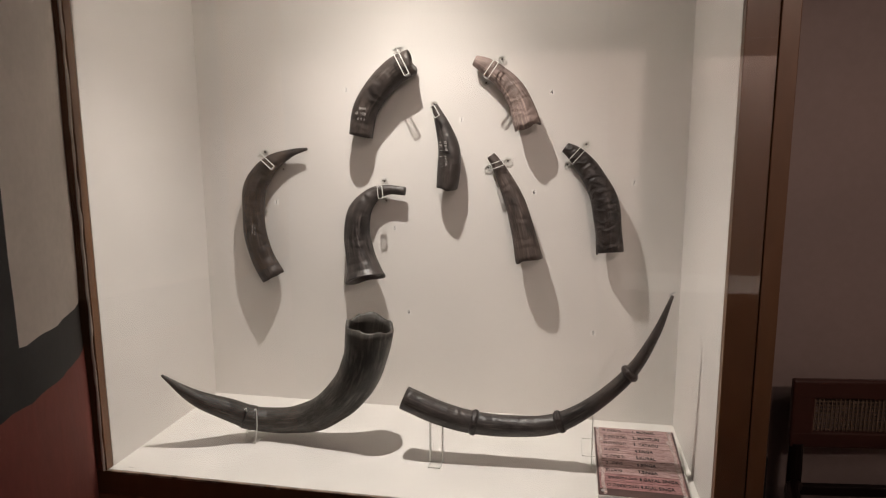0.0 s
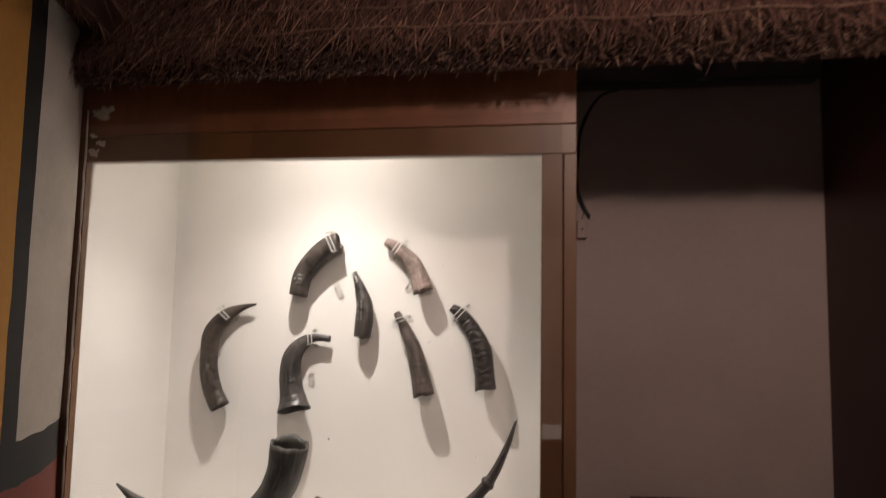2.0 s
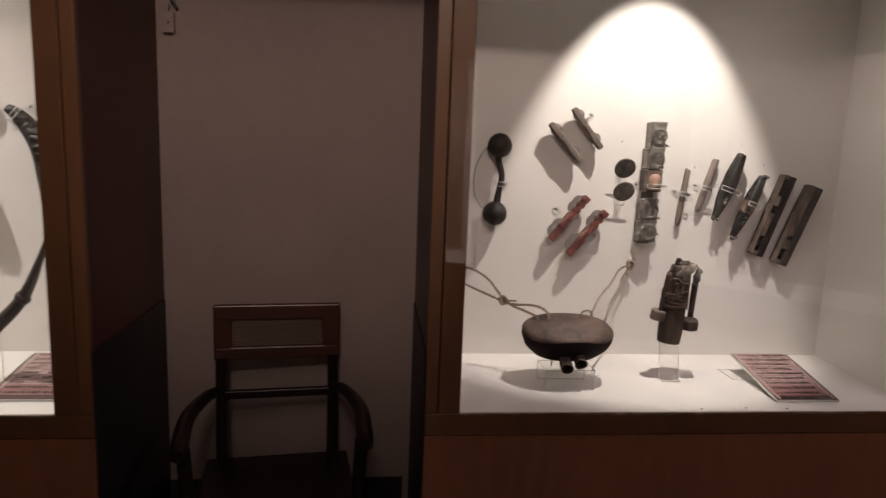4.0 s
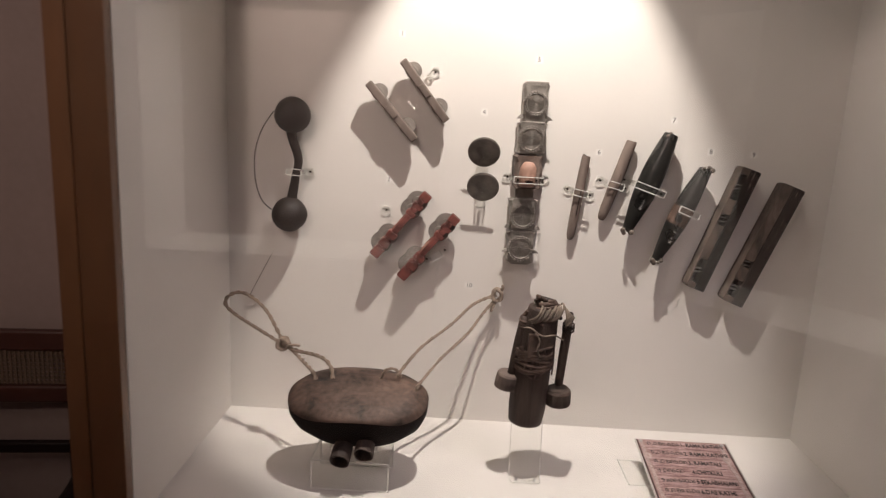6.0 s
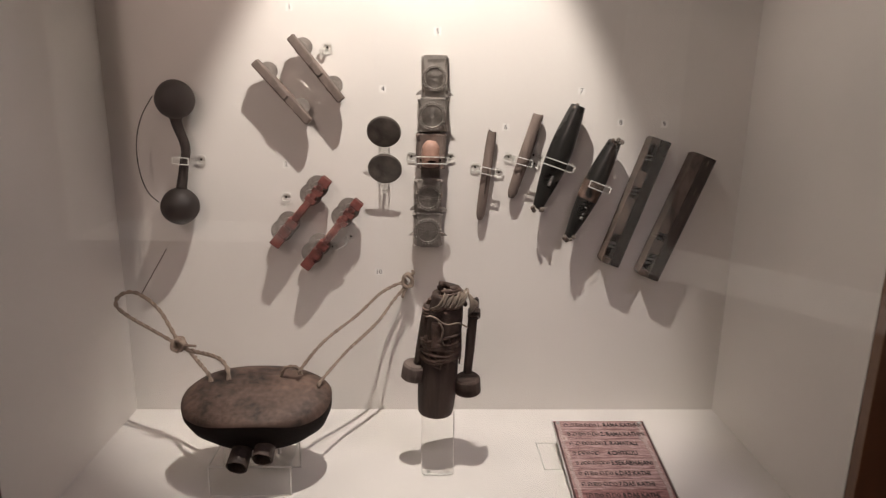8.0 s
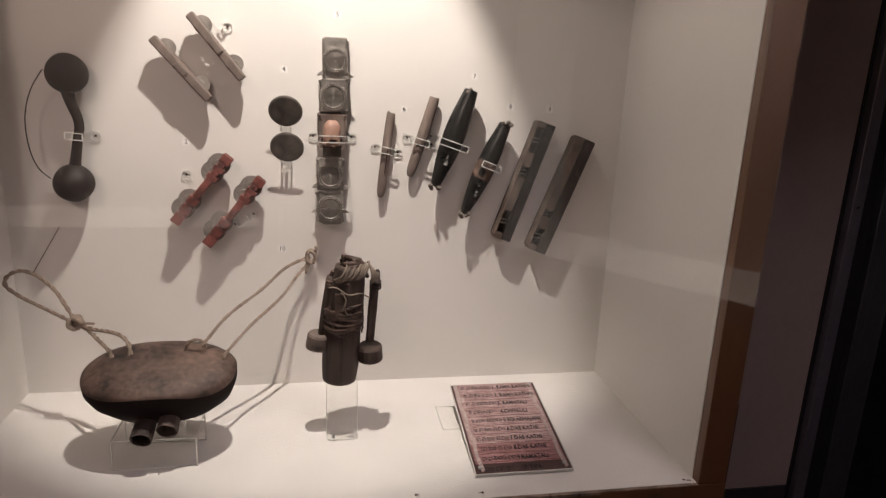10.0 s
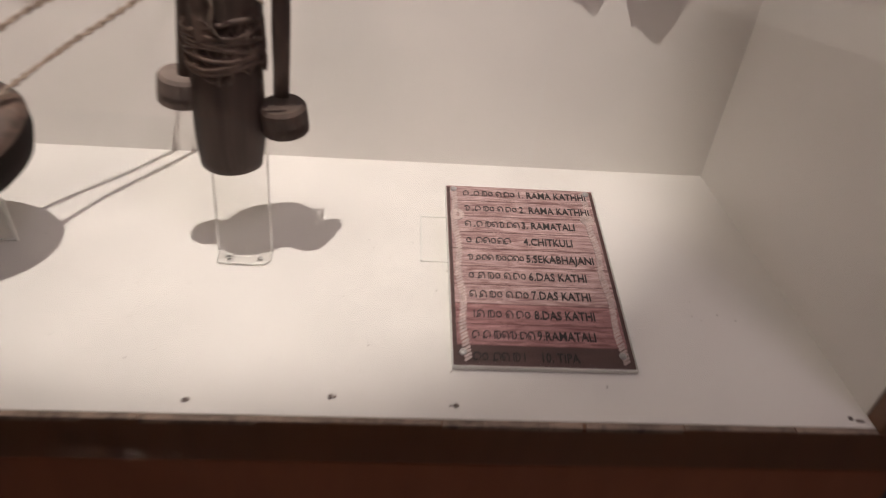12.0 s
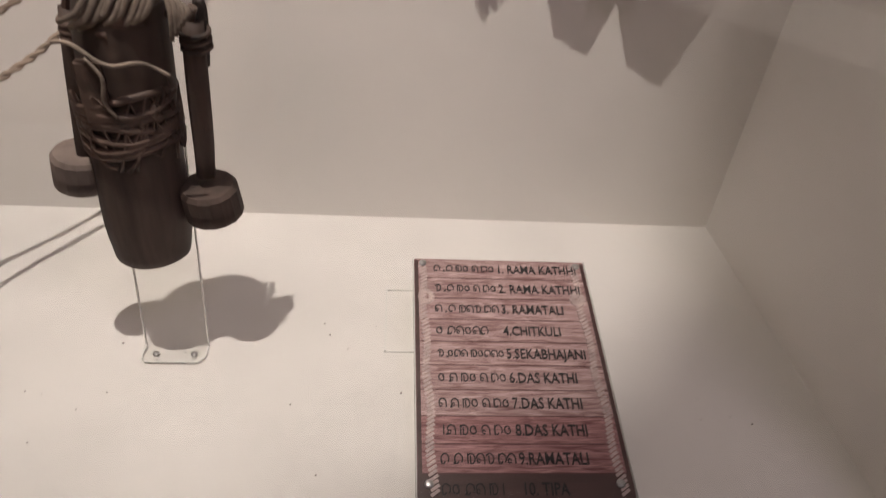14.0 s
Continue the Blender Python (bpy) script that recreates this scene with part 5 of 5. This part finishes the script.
def slotted_box(x0, z0, x1, z1, w_, y0, label, windows, wood):
    """A long clapper board with windows cut through its edge, discs inside."""
    c = thing("slotted_clapper", ((x0 + x1) / 2, BACK, (z0 + z1) / 2), label, "clapper", "pair of long slotted clappers")
    m, ln = along(x0, z0, x1, z1, y0)
    bm = bmesh.new()
    box(bm, 0, ln, 0, 0.037, -w_, w_ * 0.05, 0.002)
    part("solid_board", moved(bm, m), wood, c)
    # backing board whose near-black colour stands in for the shade inside the slots
    bm = bmesh.new()
    box(bm, 0.004, ln - 0.004, 0.026, 0.036, w_ * 0.05, w_ * 0.97)
    part("inner_board", moved(bm, m), M["wood_under"], c, "board at the back of the slots, near-black to give recess shade")
    bm = bmesh.new()
    box(bm, 0.004, ln - 0.003, 0.001, 0.037, w_ * 0.84, w_, 0.0015)
    for v in bm.verts:
        v.co.z += 0.0012 * noise.noise(v.co * 60)
    part("thin_rail", moved(bm, m), M["wood_worn"], c, "worn paler rail beside the slots")
    edges = [0.0] + [e for win in windows for e in win] + [1.0]
    for a, b in zip(edges[::2], edges[1::2]):
        bm = bmesh.new()
        box(bm, a * ln, b * ln, 0.002, 0.036, w_ * 0.05, w_ * 0.86, 0.0015)
        part("cross_block", moved(bm, m), M["wood_worn"], c)
    for u in [(a + b) / 2 for a, b in windows]:
        for du in (-0.005, 0.004):
            bm = bmesh.new()
            disc(bm, m @ Matrix.Translation((u * ln + du, 0.02, w_ * 0.45)) @ pose(0, 0, 0, 0, 78, 0), 0.0135, 0.0016, 18)
            part("jingle_disc", bm, M["bell"], c)
    rng = random.Random(int(x0 * 1000))
    bm = bmesh.new()
    for _ in range(16):
        u, v = rng.uniform(0.02, 0.96) * ln, rng.choice((-w_ * 0.98, w_ * 0.02, -w_ * 0.5)) + rng.uniform(0, 0.003)
        box(bm, u, u + rng.uniform(0.004, 0.016), -0.0004, 0.001, v, v + rng.uniform(0.0005, 0.0014))
    part("scuffs", moved(bm, m), M["wood_grey"], c, "pale scuffs on the dark board", kind="stuff")
    return c


slotted_box(2.148, 1.172, 2.241, 1.452, 0.0225, 0.470, "long dark wooden clapper with slots cut along one edge", ((0.05, 0.24), (0.53, 0.62), (0.74, 0.95)), M["wood_box"])
slotted_box(2.238, 1.142, 2.341, 1.418, 0.0255, 0.470, "long grey-brown slotted clapper beside its darker twin", ((0.05, 0.19), (0.30, 0.36)), M["wood_box2"])

# hanging cattle bell of wood with ropes
GX, GY, GZ = 1.407, 0.235, 0.957
wb = thing("wooden_cattle_bell", (GX, GY, SHELF), "broad oval wooden cattle bell with rope loops and two pegs", "cattle bell")
bm = bmesh.new()
tilt = at(GX, GY, GZ + 0.012, 17, 0, 0)
N_ = 48


def bell_ring(a, b, z, wave=0.0, pinch=0.0):
    out = []
    for k in range(N_):
        t = 2 * math.pi * k / N_
        c, s_ = math.cos(t), math.sin(t)
        x = a * math.copysign(abs(c) ** 0.85, c)
        y = b * math.copysign(abs(s_) ** 0.9, s_)
        front = max(0.0, -s_)
        zz = z + wave * front * math.cos(x / a * 2.6) * 0.7 - pinch * front
        n_ = 1 + 0.015 * noise.noise(Vector((c * 2, s_ * 2, z * 20)))
        out.append(bm.verts.new(tilt @ Vector((x * n_, y * n_, zz))))
    return out


prof = [(0.02, 0.012, 0.026, 0), (0.063, 0.04, 0.025, 0), (0.105, 0.064, 0.021, 0.0), (0.132, 0.080, 0.013, 0.008), (0.143, 0.089, 0.002, 0.017)]
rings = [bell_ring(a, b, z, w_) for a, b, z, w_ in prof]
# from the rim down the body takes the near-black wood colour
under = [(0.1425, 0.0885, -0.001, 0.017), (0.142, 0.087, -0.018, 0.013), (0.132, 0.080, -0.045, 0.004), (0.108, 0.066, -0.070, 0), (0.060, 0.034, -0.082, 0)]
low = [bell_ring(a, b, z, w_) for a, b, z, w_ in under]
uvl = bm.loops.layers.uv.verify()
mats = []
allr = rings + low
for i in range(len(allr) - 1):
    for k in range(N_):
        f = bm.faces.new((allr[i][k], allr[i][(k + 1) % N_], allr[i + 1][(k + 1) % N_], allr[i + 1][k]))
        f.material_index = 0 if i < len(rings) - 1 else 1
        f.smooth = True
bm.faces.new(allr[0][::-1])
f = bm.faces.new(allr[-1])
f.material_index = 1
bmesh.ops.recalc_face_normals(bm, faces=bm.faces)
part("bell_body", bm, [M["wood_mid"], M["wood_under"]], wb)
for (x, z, y) in ((1.386, 0.878, 0.150), (1.430, 0.890, 0.158)):
    part("clapper_peg", tubem([(x + 0.003, y + 0.055, z + 0.022, 0.012), (x + 0.002, y + 0.03, z + 0.012, 0.018), (x, y - 0.004, z - 0.004, 0.0195)], seg=18, hollow=0.35, wobble=0.12, seed=int(x * 100)), M["wood_log"], wb, "short hollow wooden clapper peg")


def twisted(pts, r, seed=0, kind="twisted jute rope", mat=None):
    """Two strands wound round each other."""
    rows = smooth_path([(*p, r) for p in pts], 8)
    bm = bmesh.new()
    ln = 0.0
    out = [[], []]
    for i, q in enumerate(rows):
        d = Vector((rows[min(i + 1, len(rows) - 1)] - rows[max(i - 1, 0)])[:3]).normalized()
        s_ = d.cross(Vector((0.2, 1, 0.1))).normalized()
        u = d.cross(s_)
        if i:
            ln += float(np.linalg.norm(rows[i][:3] - rows[i - 1][:3]))
        for k in (0, 1):
            a = ln / r * 0.75 + k * math.pi + seed
            c = Vector(q[:3]) + (s_ * math.cos(a) + u * math.sin(a)) * r * 0.55
            out[k].append((*c, r * 0.62))
    for k in (0, 1):
        tube(bm, out[k], seg=7, sub=1, wobble=0.15)
    return bm


part("rope_loop", twisted([(1.350, 0.25, 1.000), (1.345, 0.262, 1.018), (1.328, 0.28, 1.029), (1.301, 0.30, 1.031), (1.262, 0.33, 1.025), (1.225, 0.35, 1.029), (1.156, 0.38, 1.053), (1.100, 0.40, 1.076), (1.073, 0.41, 1.096), (1.079, 0.412, 1.116), (1.107, 0.41, 1.127), (1.141, 0.40, 1.117), (1.177, 0.38, 1.094), (1.205, 0.36, 1.060), (1.222, 0.35, 1.037), (1.250, 0.335, 1.020), (1.278, 0.30, 1.014), (1.308, 0.262, 1.006), (1.316, 0.25, 0.994)], 0.0042), M["rope"], wb, "looped twisted jute rope")
kn = bmesh.new()
for k in range(5):
    a = k * 1.3
    tube(kn, [(1.222 + 0.012 * math.cos(a + t), 0.348 + 0.010 * math.sin(a * 2 + t), 1.033 + 0.012 * math.sin(a + t), 0.0042) for t in (0, 1.2, 2.4, 3.6, 4.8)], seg=7)
tube(kn, [(1.228, 0.342, 1.030, 0.0035), (1.245, 0.335, 1.036, 0.003), (1.262, 0.333, 1.036, 0.003)], seg=6)
tube(kn, [(1.240, 0.338, 1.026, 0.003), (1.256, 0.33, 1.023, 0.0028), (1.268, 0.328, 1.026, 0.002)], seg=6)
part("rope_knot", kn, M["rope"], wb)
part("rope_long", twisted([(1.484, 0.25, 1.014), (1.490, 0.262, 1.022), (1.527, 0.31, 1.057), (1.587, 0.38, 1.088), (1.629, 0.44, 1.114), (1.658, 0.472, 1.124), (1.690, 0.488, 1.132)], 0.0038, 1), M["rope"], wb, "taut twisted jute rope")
part("rope_long", twisted([(1.524, 0.24, 0.992), (1.531, 0.252, 1.002), (1.569, 0.33, 1.026), (1.600, 0.375, 1.043), (1.631, 0.42, 1.062), (1.660, 0.465, 1.092), (1.688, 0.485, 1.122)], 0.0036, 2), M["rope"], wb, "taut twisted jute rope")
kn = bmesh.new()
for k in range(7):
    a = k * 1.1
    tube(kn, [(1.692 + 0.011 * math.cos(a + t), 0.487 + 0.008 * math.sin(a * 2 + t), 1.132 + 0.015 * math.sin(a + t), 0.0044) for t in (0, 1.2, 2.4, 3.6)], seg=7)
tube(kn, [(1.688, 0.485, 1.116, 0.004), (1.682, 0.480, 1.104, 0.004), (1.680, 0.48, 1.094, 0.003)], seg=6)
tube(kn, [(1.696, 0.485, 1.142, 0.004), (1.704, 0.480, 1.152, 0.004), (1.702, 0.48, 1.160, 0.003)], seg=6)
part("rope_knot", kn, M["rope"], wb)
part("rope_eye", twisted([(1.448, 0.262, 1.000), (1.458, 0.258, 1.022), (1.478, 0.256, 1.026), (1.490, 0.258, 1.008)], 0.003, 3), M["rope"], wb)
th = thing("hanging_thread", (1.19, BACK, 1.22), "thin grey thread tying a rope loop to the back board", "thread")
part("thread", tubem([(1.149, BACK - 0.002, 1.196, 0.0008), (1.130, 0.402, 1.122, 0.0008)], seg=5, sub=1), M["screw_dark"], th)
sb = thing("acrylic_box_stand", (1.40, 0.24, SHELF), "clear acrylic box stand under a wooden bell", "display stand", "clear display stands")
bm = bmesh.new()
X0, X1, Y0, Y1, Z1 = 1.325, 1.478, 0.190, 0.285, 0.862
e = 0.0012
for y in (Y0, Y1):
    for z in (SHELF + e, Z1):
        box(bm, X0, X1, y - e, y + e, z - e, z + e)
for x in (X0, X1):
    for y in (Y0, Y1):
        box(bm, x - e, x + e, y - e, y + e, SHELF, Z1)
    box(bm, x - e, x + e, Y0, Y1, Z1 - e, Z1 + e)
part("bright_edges", bm, M["acrylic_edge"], sb)
part("front_sheet", boxm(X0 + e, X1 - e, Y0 - 0.001, Y0 + 0.001, SHELF, Z1), M["acrylic"], sb)
part("top_sheet", boxm(X0 + e, X1 - e, Y0 + e, Y1 - e, Z1 - 0.001, Z1 + 0.001), M["acrylic"], sb)
for x in (X0 + 0.03, X1 - 0.03):
    part("prop", tubem([(x, 0.235, Z1, 0.003), (x, 0.235, 0.925, 0.003)], seg=8, sub=1), M["acrylic_edge"], sb)

# upright log drum with two mallets
TX, TY = 1.753, 0.262
lo = thing("log_drum", (TX, TY, SHELF), "dark upright hollow log with bound top and two hanging mallets", "log drum")
axis = [(1.742, 0.934, 0.0375), (1.745, 0.975, 0.0385), (1.750, 1.045, 0.0375), (1.755, 1.10, 0.036), (1.760, 1.15, 0.035), (1.764, 1.182, 0.030)]
part("log_body", tubem([(x, TY, z, r * (0.93 if i == 0 else 1)) for i, (x, z, r) in enumerate(axis)], seg=28, sub=5, wobble=0.05), M["wood_log"], lo, smooth=True)
bm = bmesh.new()
rng = random.Random(9)
for k in range(9):
    zc = 1.058 + 0.0052 * k
    t0 = rng.uniform(0, 6)
    tube(bm, [(1.751 + 0.0392 * math.cos(t), TY + 0.0392 * math.sin(t), zc + 0.004 * math.sin(t * 2 + t0) + 0.003 * math.sin(t + k), 0.0032) for t in [2 * math.pi * j / 20 for j in range(21)]], seg=6, sub=1, wobble=0.25, caps=False)
for k in range(14):
    t0 = rng.uniform(3.4, 6.0)
    tube(bm, [(1.751 + 0.0405 * math.cos(t0 + 0.9 * j / 4), TY + 0.0405 * math.sin(t0 + 0.9 * j / 4), 1.052 + 0.055 * rng.random() + (0.012 if k % 2 else -0.012) * (j - 2) / 2, 0.0016) for j in range(5)], seg=5, sub=2, wobble=0.4, flat=0.6, seed=k)
part("cane_binding", bm, M["wood_mid"], lo, "plaited split-cane binding", smooth=True)
bm = bmesh.new()
for k in range(8):
    a = k * 0.8
    zc = 1.160 + 0.0055 * k
    tube(bm, [(1.766 + (0.033 - 0.0022 * k) * math.cos(t + a), TY + (0.032 - 0.002 * k) * math.sin(t + a), zc + 0.006 * math.sin(t + a * 1.7), 0.0052) for t in [4.6 * j / 11 for j in range(12)]], seg=8, sub=2, wobble=0.4, flat=0.7, seed=k)
part("bark_coil", bm, M["wood_mid"], lo, "coil of twisted bark strips", smooth=True)
rng = random.Random(77)
bm = bmesh.new()
for k in range(9):
    x = 1.752 + 0.0055 * k
    y, z = TY - 0.030 + 0.0012 * k, 1.166 + rng.uniform(-0.004, 0.004)
    tube(bm, [(x - 0.022, y - 0.004, z - 0.006, 0.0022), (x - 0.006, y - 0.008, z + 0.003, 0.0028), (x + 0.004, y, z + 0.020 + rng.uniform(-0.003, 0.003), 0.0028), (x + 0.006, y + 0.022, z + 0.026, 0.0024), (x + 0.005, y + 0.045, z + 0.016, 0.002)], seg=7, wobble=0.4, flat=0.6, seed=k)
for k in range(5):
    tube(bm, [(1.802 + 0.003 * k, TY - 0.02, 1.192 - 0.004 * k, 0.0022), (1.808 + 0.003 * k, TY - 0.026, 1.172, 0.0026), (1.806 + 0.003 * k, TY - 0.028, 1.150 + 0.004 * k, 0.0018)], seg=6, wobble=0.4, seed=k)
part("pale_strips", bm, M["rope_light"], lo, "pale split-bark strips", smooth=True)
bm = bmesh.new()
tube(bm, [(1.722 + 0.08 * j / 10, TY - 0.036 - 0.006 * math.sin(math.pi * j / 10), 1.148 - 0.02 * j / 10 + 0.004 * math.sin(j), 0.0017) for j in range(11)], seg=7, wobble=0.3)
tube(bm, [(1.745, TY - 0.042, 1.140, 0.0014), (1.755, TY - 0.044, 1.125, 0.0016), (1.752, TY - 0.043, 1.105, 0.0020), (1.758, TY - 0.042, 1.092, 0.0012)], seg=6, wobble=0.4)
part("cord_tie", bm, M["rope_light"], lo, "pale cord tied across the front", smooth=True)
part("wood_slip", boxm(1.733, 1.753, TY - 0.0405, TY - 0.030, 1.085, 1.135, 0.002), M["wood_mid"], lo, "worn wood slip under the cord")
for x0, z0, x1, z1, bx, bz, y in ((1.727, 1.155, 1.706, 1.040, 1.700, 1.024, TY - 0.004), (1.816, 1.150, 1.806, 1.030, 1.807, 0.995, TY - 0.004)):
    part("mallet_stick", tubem([(x0, y, z0 + 0.008, 0.009), ((x0 + x1) / 2, y, (z0 + z1) / 2, 0.0095), (x1, y, z1 - 0.01, 0.0085)], seg=12, wobble=0.16), M["wood_log"], lo, smooth=True)
    bm = bmesh.new()
    m = at(bx, y, bz, 6, 8 if bx < TX else -4, 12)
    disc(bm, m @ Matrix.Translation((0, 0, -0.016)), 0.0245 if bx < TX else 0.0265, 0.032, 16, ((0.86, 0.032), (0.98, 0.028), (1.0, 0.006)))
    part("mallet_block", bm, M["wood_grey"] if bx < TX else M["wood_log"], lo, "faceted wooden mallet block")
    bm = bmesh.new()
    for k in range(3):
        tube(bm, [(x0 + 0.011 * math.cos(t), y + 0.011 * math.sin(t), z0 - 0.006 * k + 0.002 * math.sin(t), 0.002) for t in [2 * math.pi * j / 12 for j in range(13)]], seg=6, sub=1, caps=False)
    tube(bm, [(x0 - 0.004, y, z0 + 0.004, 0.004), (x0 + 0.002, y - 0.004, z0 + 0.020, 0.004)], seg=7, wobble=0.4)
    part("lashing", bm, M["wood_mid"], lo, "cane lashing at the top of the stick")
part("top_splint", tubem([(1.816, TY + 0.002, 1.120, 0.006), (1.820, TY + 0.004, 1.165, 0.0055), (1.818, TY + 0.002, 1.172, 0.003)], seg=8, wobble=0.2), M["wood_dark"], lo)
for o in lo.children:
    o.location.z -= 0.011
ls = thing("acrylic_plate_stand", (1.75, 0.243, SHELF), "clear acrylic upright plate with a screwed foot behind a log", "display stand", "clear display stands")
LEAN_BACK = Matrix.Translation((0, 0.2475, SHELF)) @ pose(0, 0, 0, -11, 0, 0) @ Matrix.Translation((0, -0.2475, -SHELF))
part("plate", boxm(1.715, 1.780, 0.2475, 0.2495, SHELF + 0.002, 1.06, 0, LEAN_BACK), M["acrylic"], ls)
bm = bmesh.new()
for x in (1.715, 1.780):
    box(bm, x - 0.0006, x + 0.0006, 0.247, 0.250, SHELF + 0.002, 1.06, 0, LEAN_BACK)
ring = [(1.716, 0.2475), (1.716, 0.232), (1.721, 0.224), (1.774, 0.224), (1.780, 0.232), (1.780, 0.2475)]
tube(bm, [(x, y, SHELF + 0.003, 0.0011) for x, y in ring], seg=6, sub=1)
part("bright_edges", bm, M["acrylic_edge"], ls)
part("foot", boxm(1.716, 1.780, 0.2245, 0.2475, SHELF + 0.0005, SHELF + 0.003), M["acrylic"], ls)
for x in (1.729, 1.768):
    bm = bmesh.new()
    disc(bm, at(x, 0.236, SHELF + 0.003), 0.0035, 0.0018, 12)
    part("screw", bm, M["steel"], ls, "small steel screw")
part("holding_pin", tubem([(TX, 0.290, 1.02, 0.003), (TX, TY, 1.02, 0.003)], seg=6, sub=1), M["steel"], ls)

# dust and chips on the shelves
rng = random.Random(12)
bm = bmesh.new()
for _ in range(90):
    x = rng.uniform(B0 + 0.05, B1 - 0.03) if rng.random() < 0.7 else rng.uniform(A0 + 0.1, -0.05)
    y = rng.uniform(0.03, 0.3)
    bmesh.ops.create_icosphere(bm, subdivisions=1, radius=rng.uniform(0.0004, 0.0012), matrix=Matrix.Translation((x, y, SHELF + 0.0004)))
for x, y in ((2.43, 0.012), (2.422, 0.015), (1.89, 0.028), (-1.36, 0.02), (2.01, 0.02), (1.75, 0.02)):
    for k in range(4):
        bmesh.ops.create_icosphere(bm, subdivisions=1, radius=rng.uniform(0.001, 0.003), matrix=Matrix.Translation((x + rng.uniform(-0.006, 0.006), y, SHELF + 0.001)))
ob = new("crumbs", mesh_of("crumbs", bm, M["wood_grey"]))
tagged(ob, "tiny crumbs and dust on the cream shelves", "dust", kind="stuff")

rng = random.Random(31)
bm = bmesh.new()
for x, z, w_ in ((-1.385, 2.045, 0.022), (-1.37, 2.075, 0.015), (-1.375, 2.17, 0.026), (-1.345, 2.185, 0.016), (-1.385, 2.26, 0.014), (-1.36, 2.155, 0.012), (-1.395, 2.10, 0.012)):
    for k in range(6):
        blob = bmesh.ops.create_icosphere(bm, subdivisions=3, radius=w_ * rng.uniform(0.3, 0.65))["verts"]
        for v in blob:
            v.co *= 1 + 0.9 * noise.noise(v.co * 160 + Vector((k * 3, x * 90, z * 70)))
        bmesh.ops.transform(bm, matrix=Matrix.Translation((x + rng.uniform(-0.7, 0.7) * w_, -0.003 if z < 2.13 else 0.0, z + rng.uniform(-0.4, 0.4) * w_)) @ pose(0, 0, 0, 0, rng.uniform(-50, 50), 0) @ Matrix.Diagonal((1.2, 0.06, 0.6, 1)), verts=blob)
tube(bm, [(-1.4165 + rng.uniform(-0.0015, 0.0015), -0.006, 0.80 + q * 0.03, rng.uniform(0.0028, 0.0048)) for q in range(47)], seg=8, sub=3, wobble=0.5, flat=0.5)
ob = new("plaster_smears", mesh_of("plaster_smears", bm, M["hut_white"]))
tagged(ob, "pale plaster smears where the hut wall meets the case", "plaster", kind="stuff")

# ---- last small moves of whole things, each with all its parts ----
def settle():
    for ob in list(scene.objects):
        if ob.parent is not None or ob.type != "EMPTY":
            continue
        x, y, z = ob.location
        kind = ob.name.split(".")[0]
        if kind == "number_tag" and x > 1:
            ob.location += Vector((-0.004 - 0.02 * max(0.0, 1.6 - x) , 0, 0.006))
        elif kind == "dumbbell_rattle":
            ob.location += Vector((-0.022, 0.004, 0.009))
        elif kind == "acrylic_box_stand":
            ob.location += Vector((0.001, -0.021, 0))
        elif kind == "log_drum":
            ob.location += Vector((0.0095, 0.011, 0))
        elif kind == "acrylic_plate_stand":
            ob.location += Vector((0.011, 0.008, 0))
        elif 1.0 < x < 2.4 and abs(y - BACK) < 0.01 and kind != "hanging_thread":
            ob.location += Vector((-0.003 - 0.012 * max(0.0, 1.5 - x) / 0.27, 0, 0.003 + 0.003 * (x > 1.7)))
        elif kind == "large_horn":
            ob.location += Vector((-0.006, 0, -0.003))
        elif kind == "long_horn":
            ob.location += Vector((0.003, 0, 0.001))


settle()
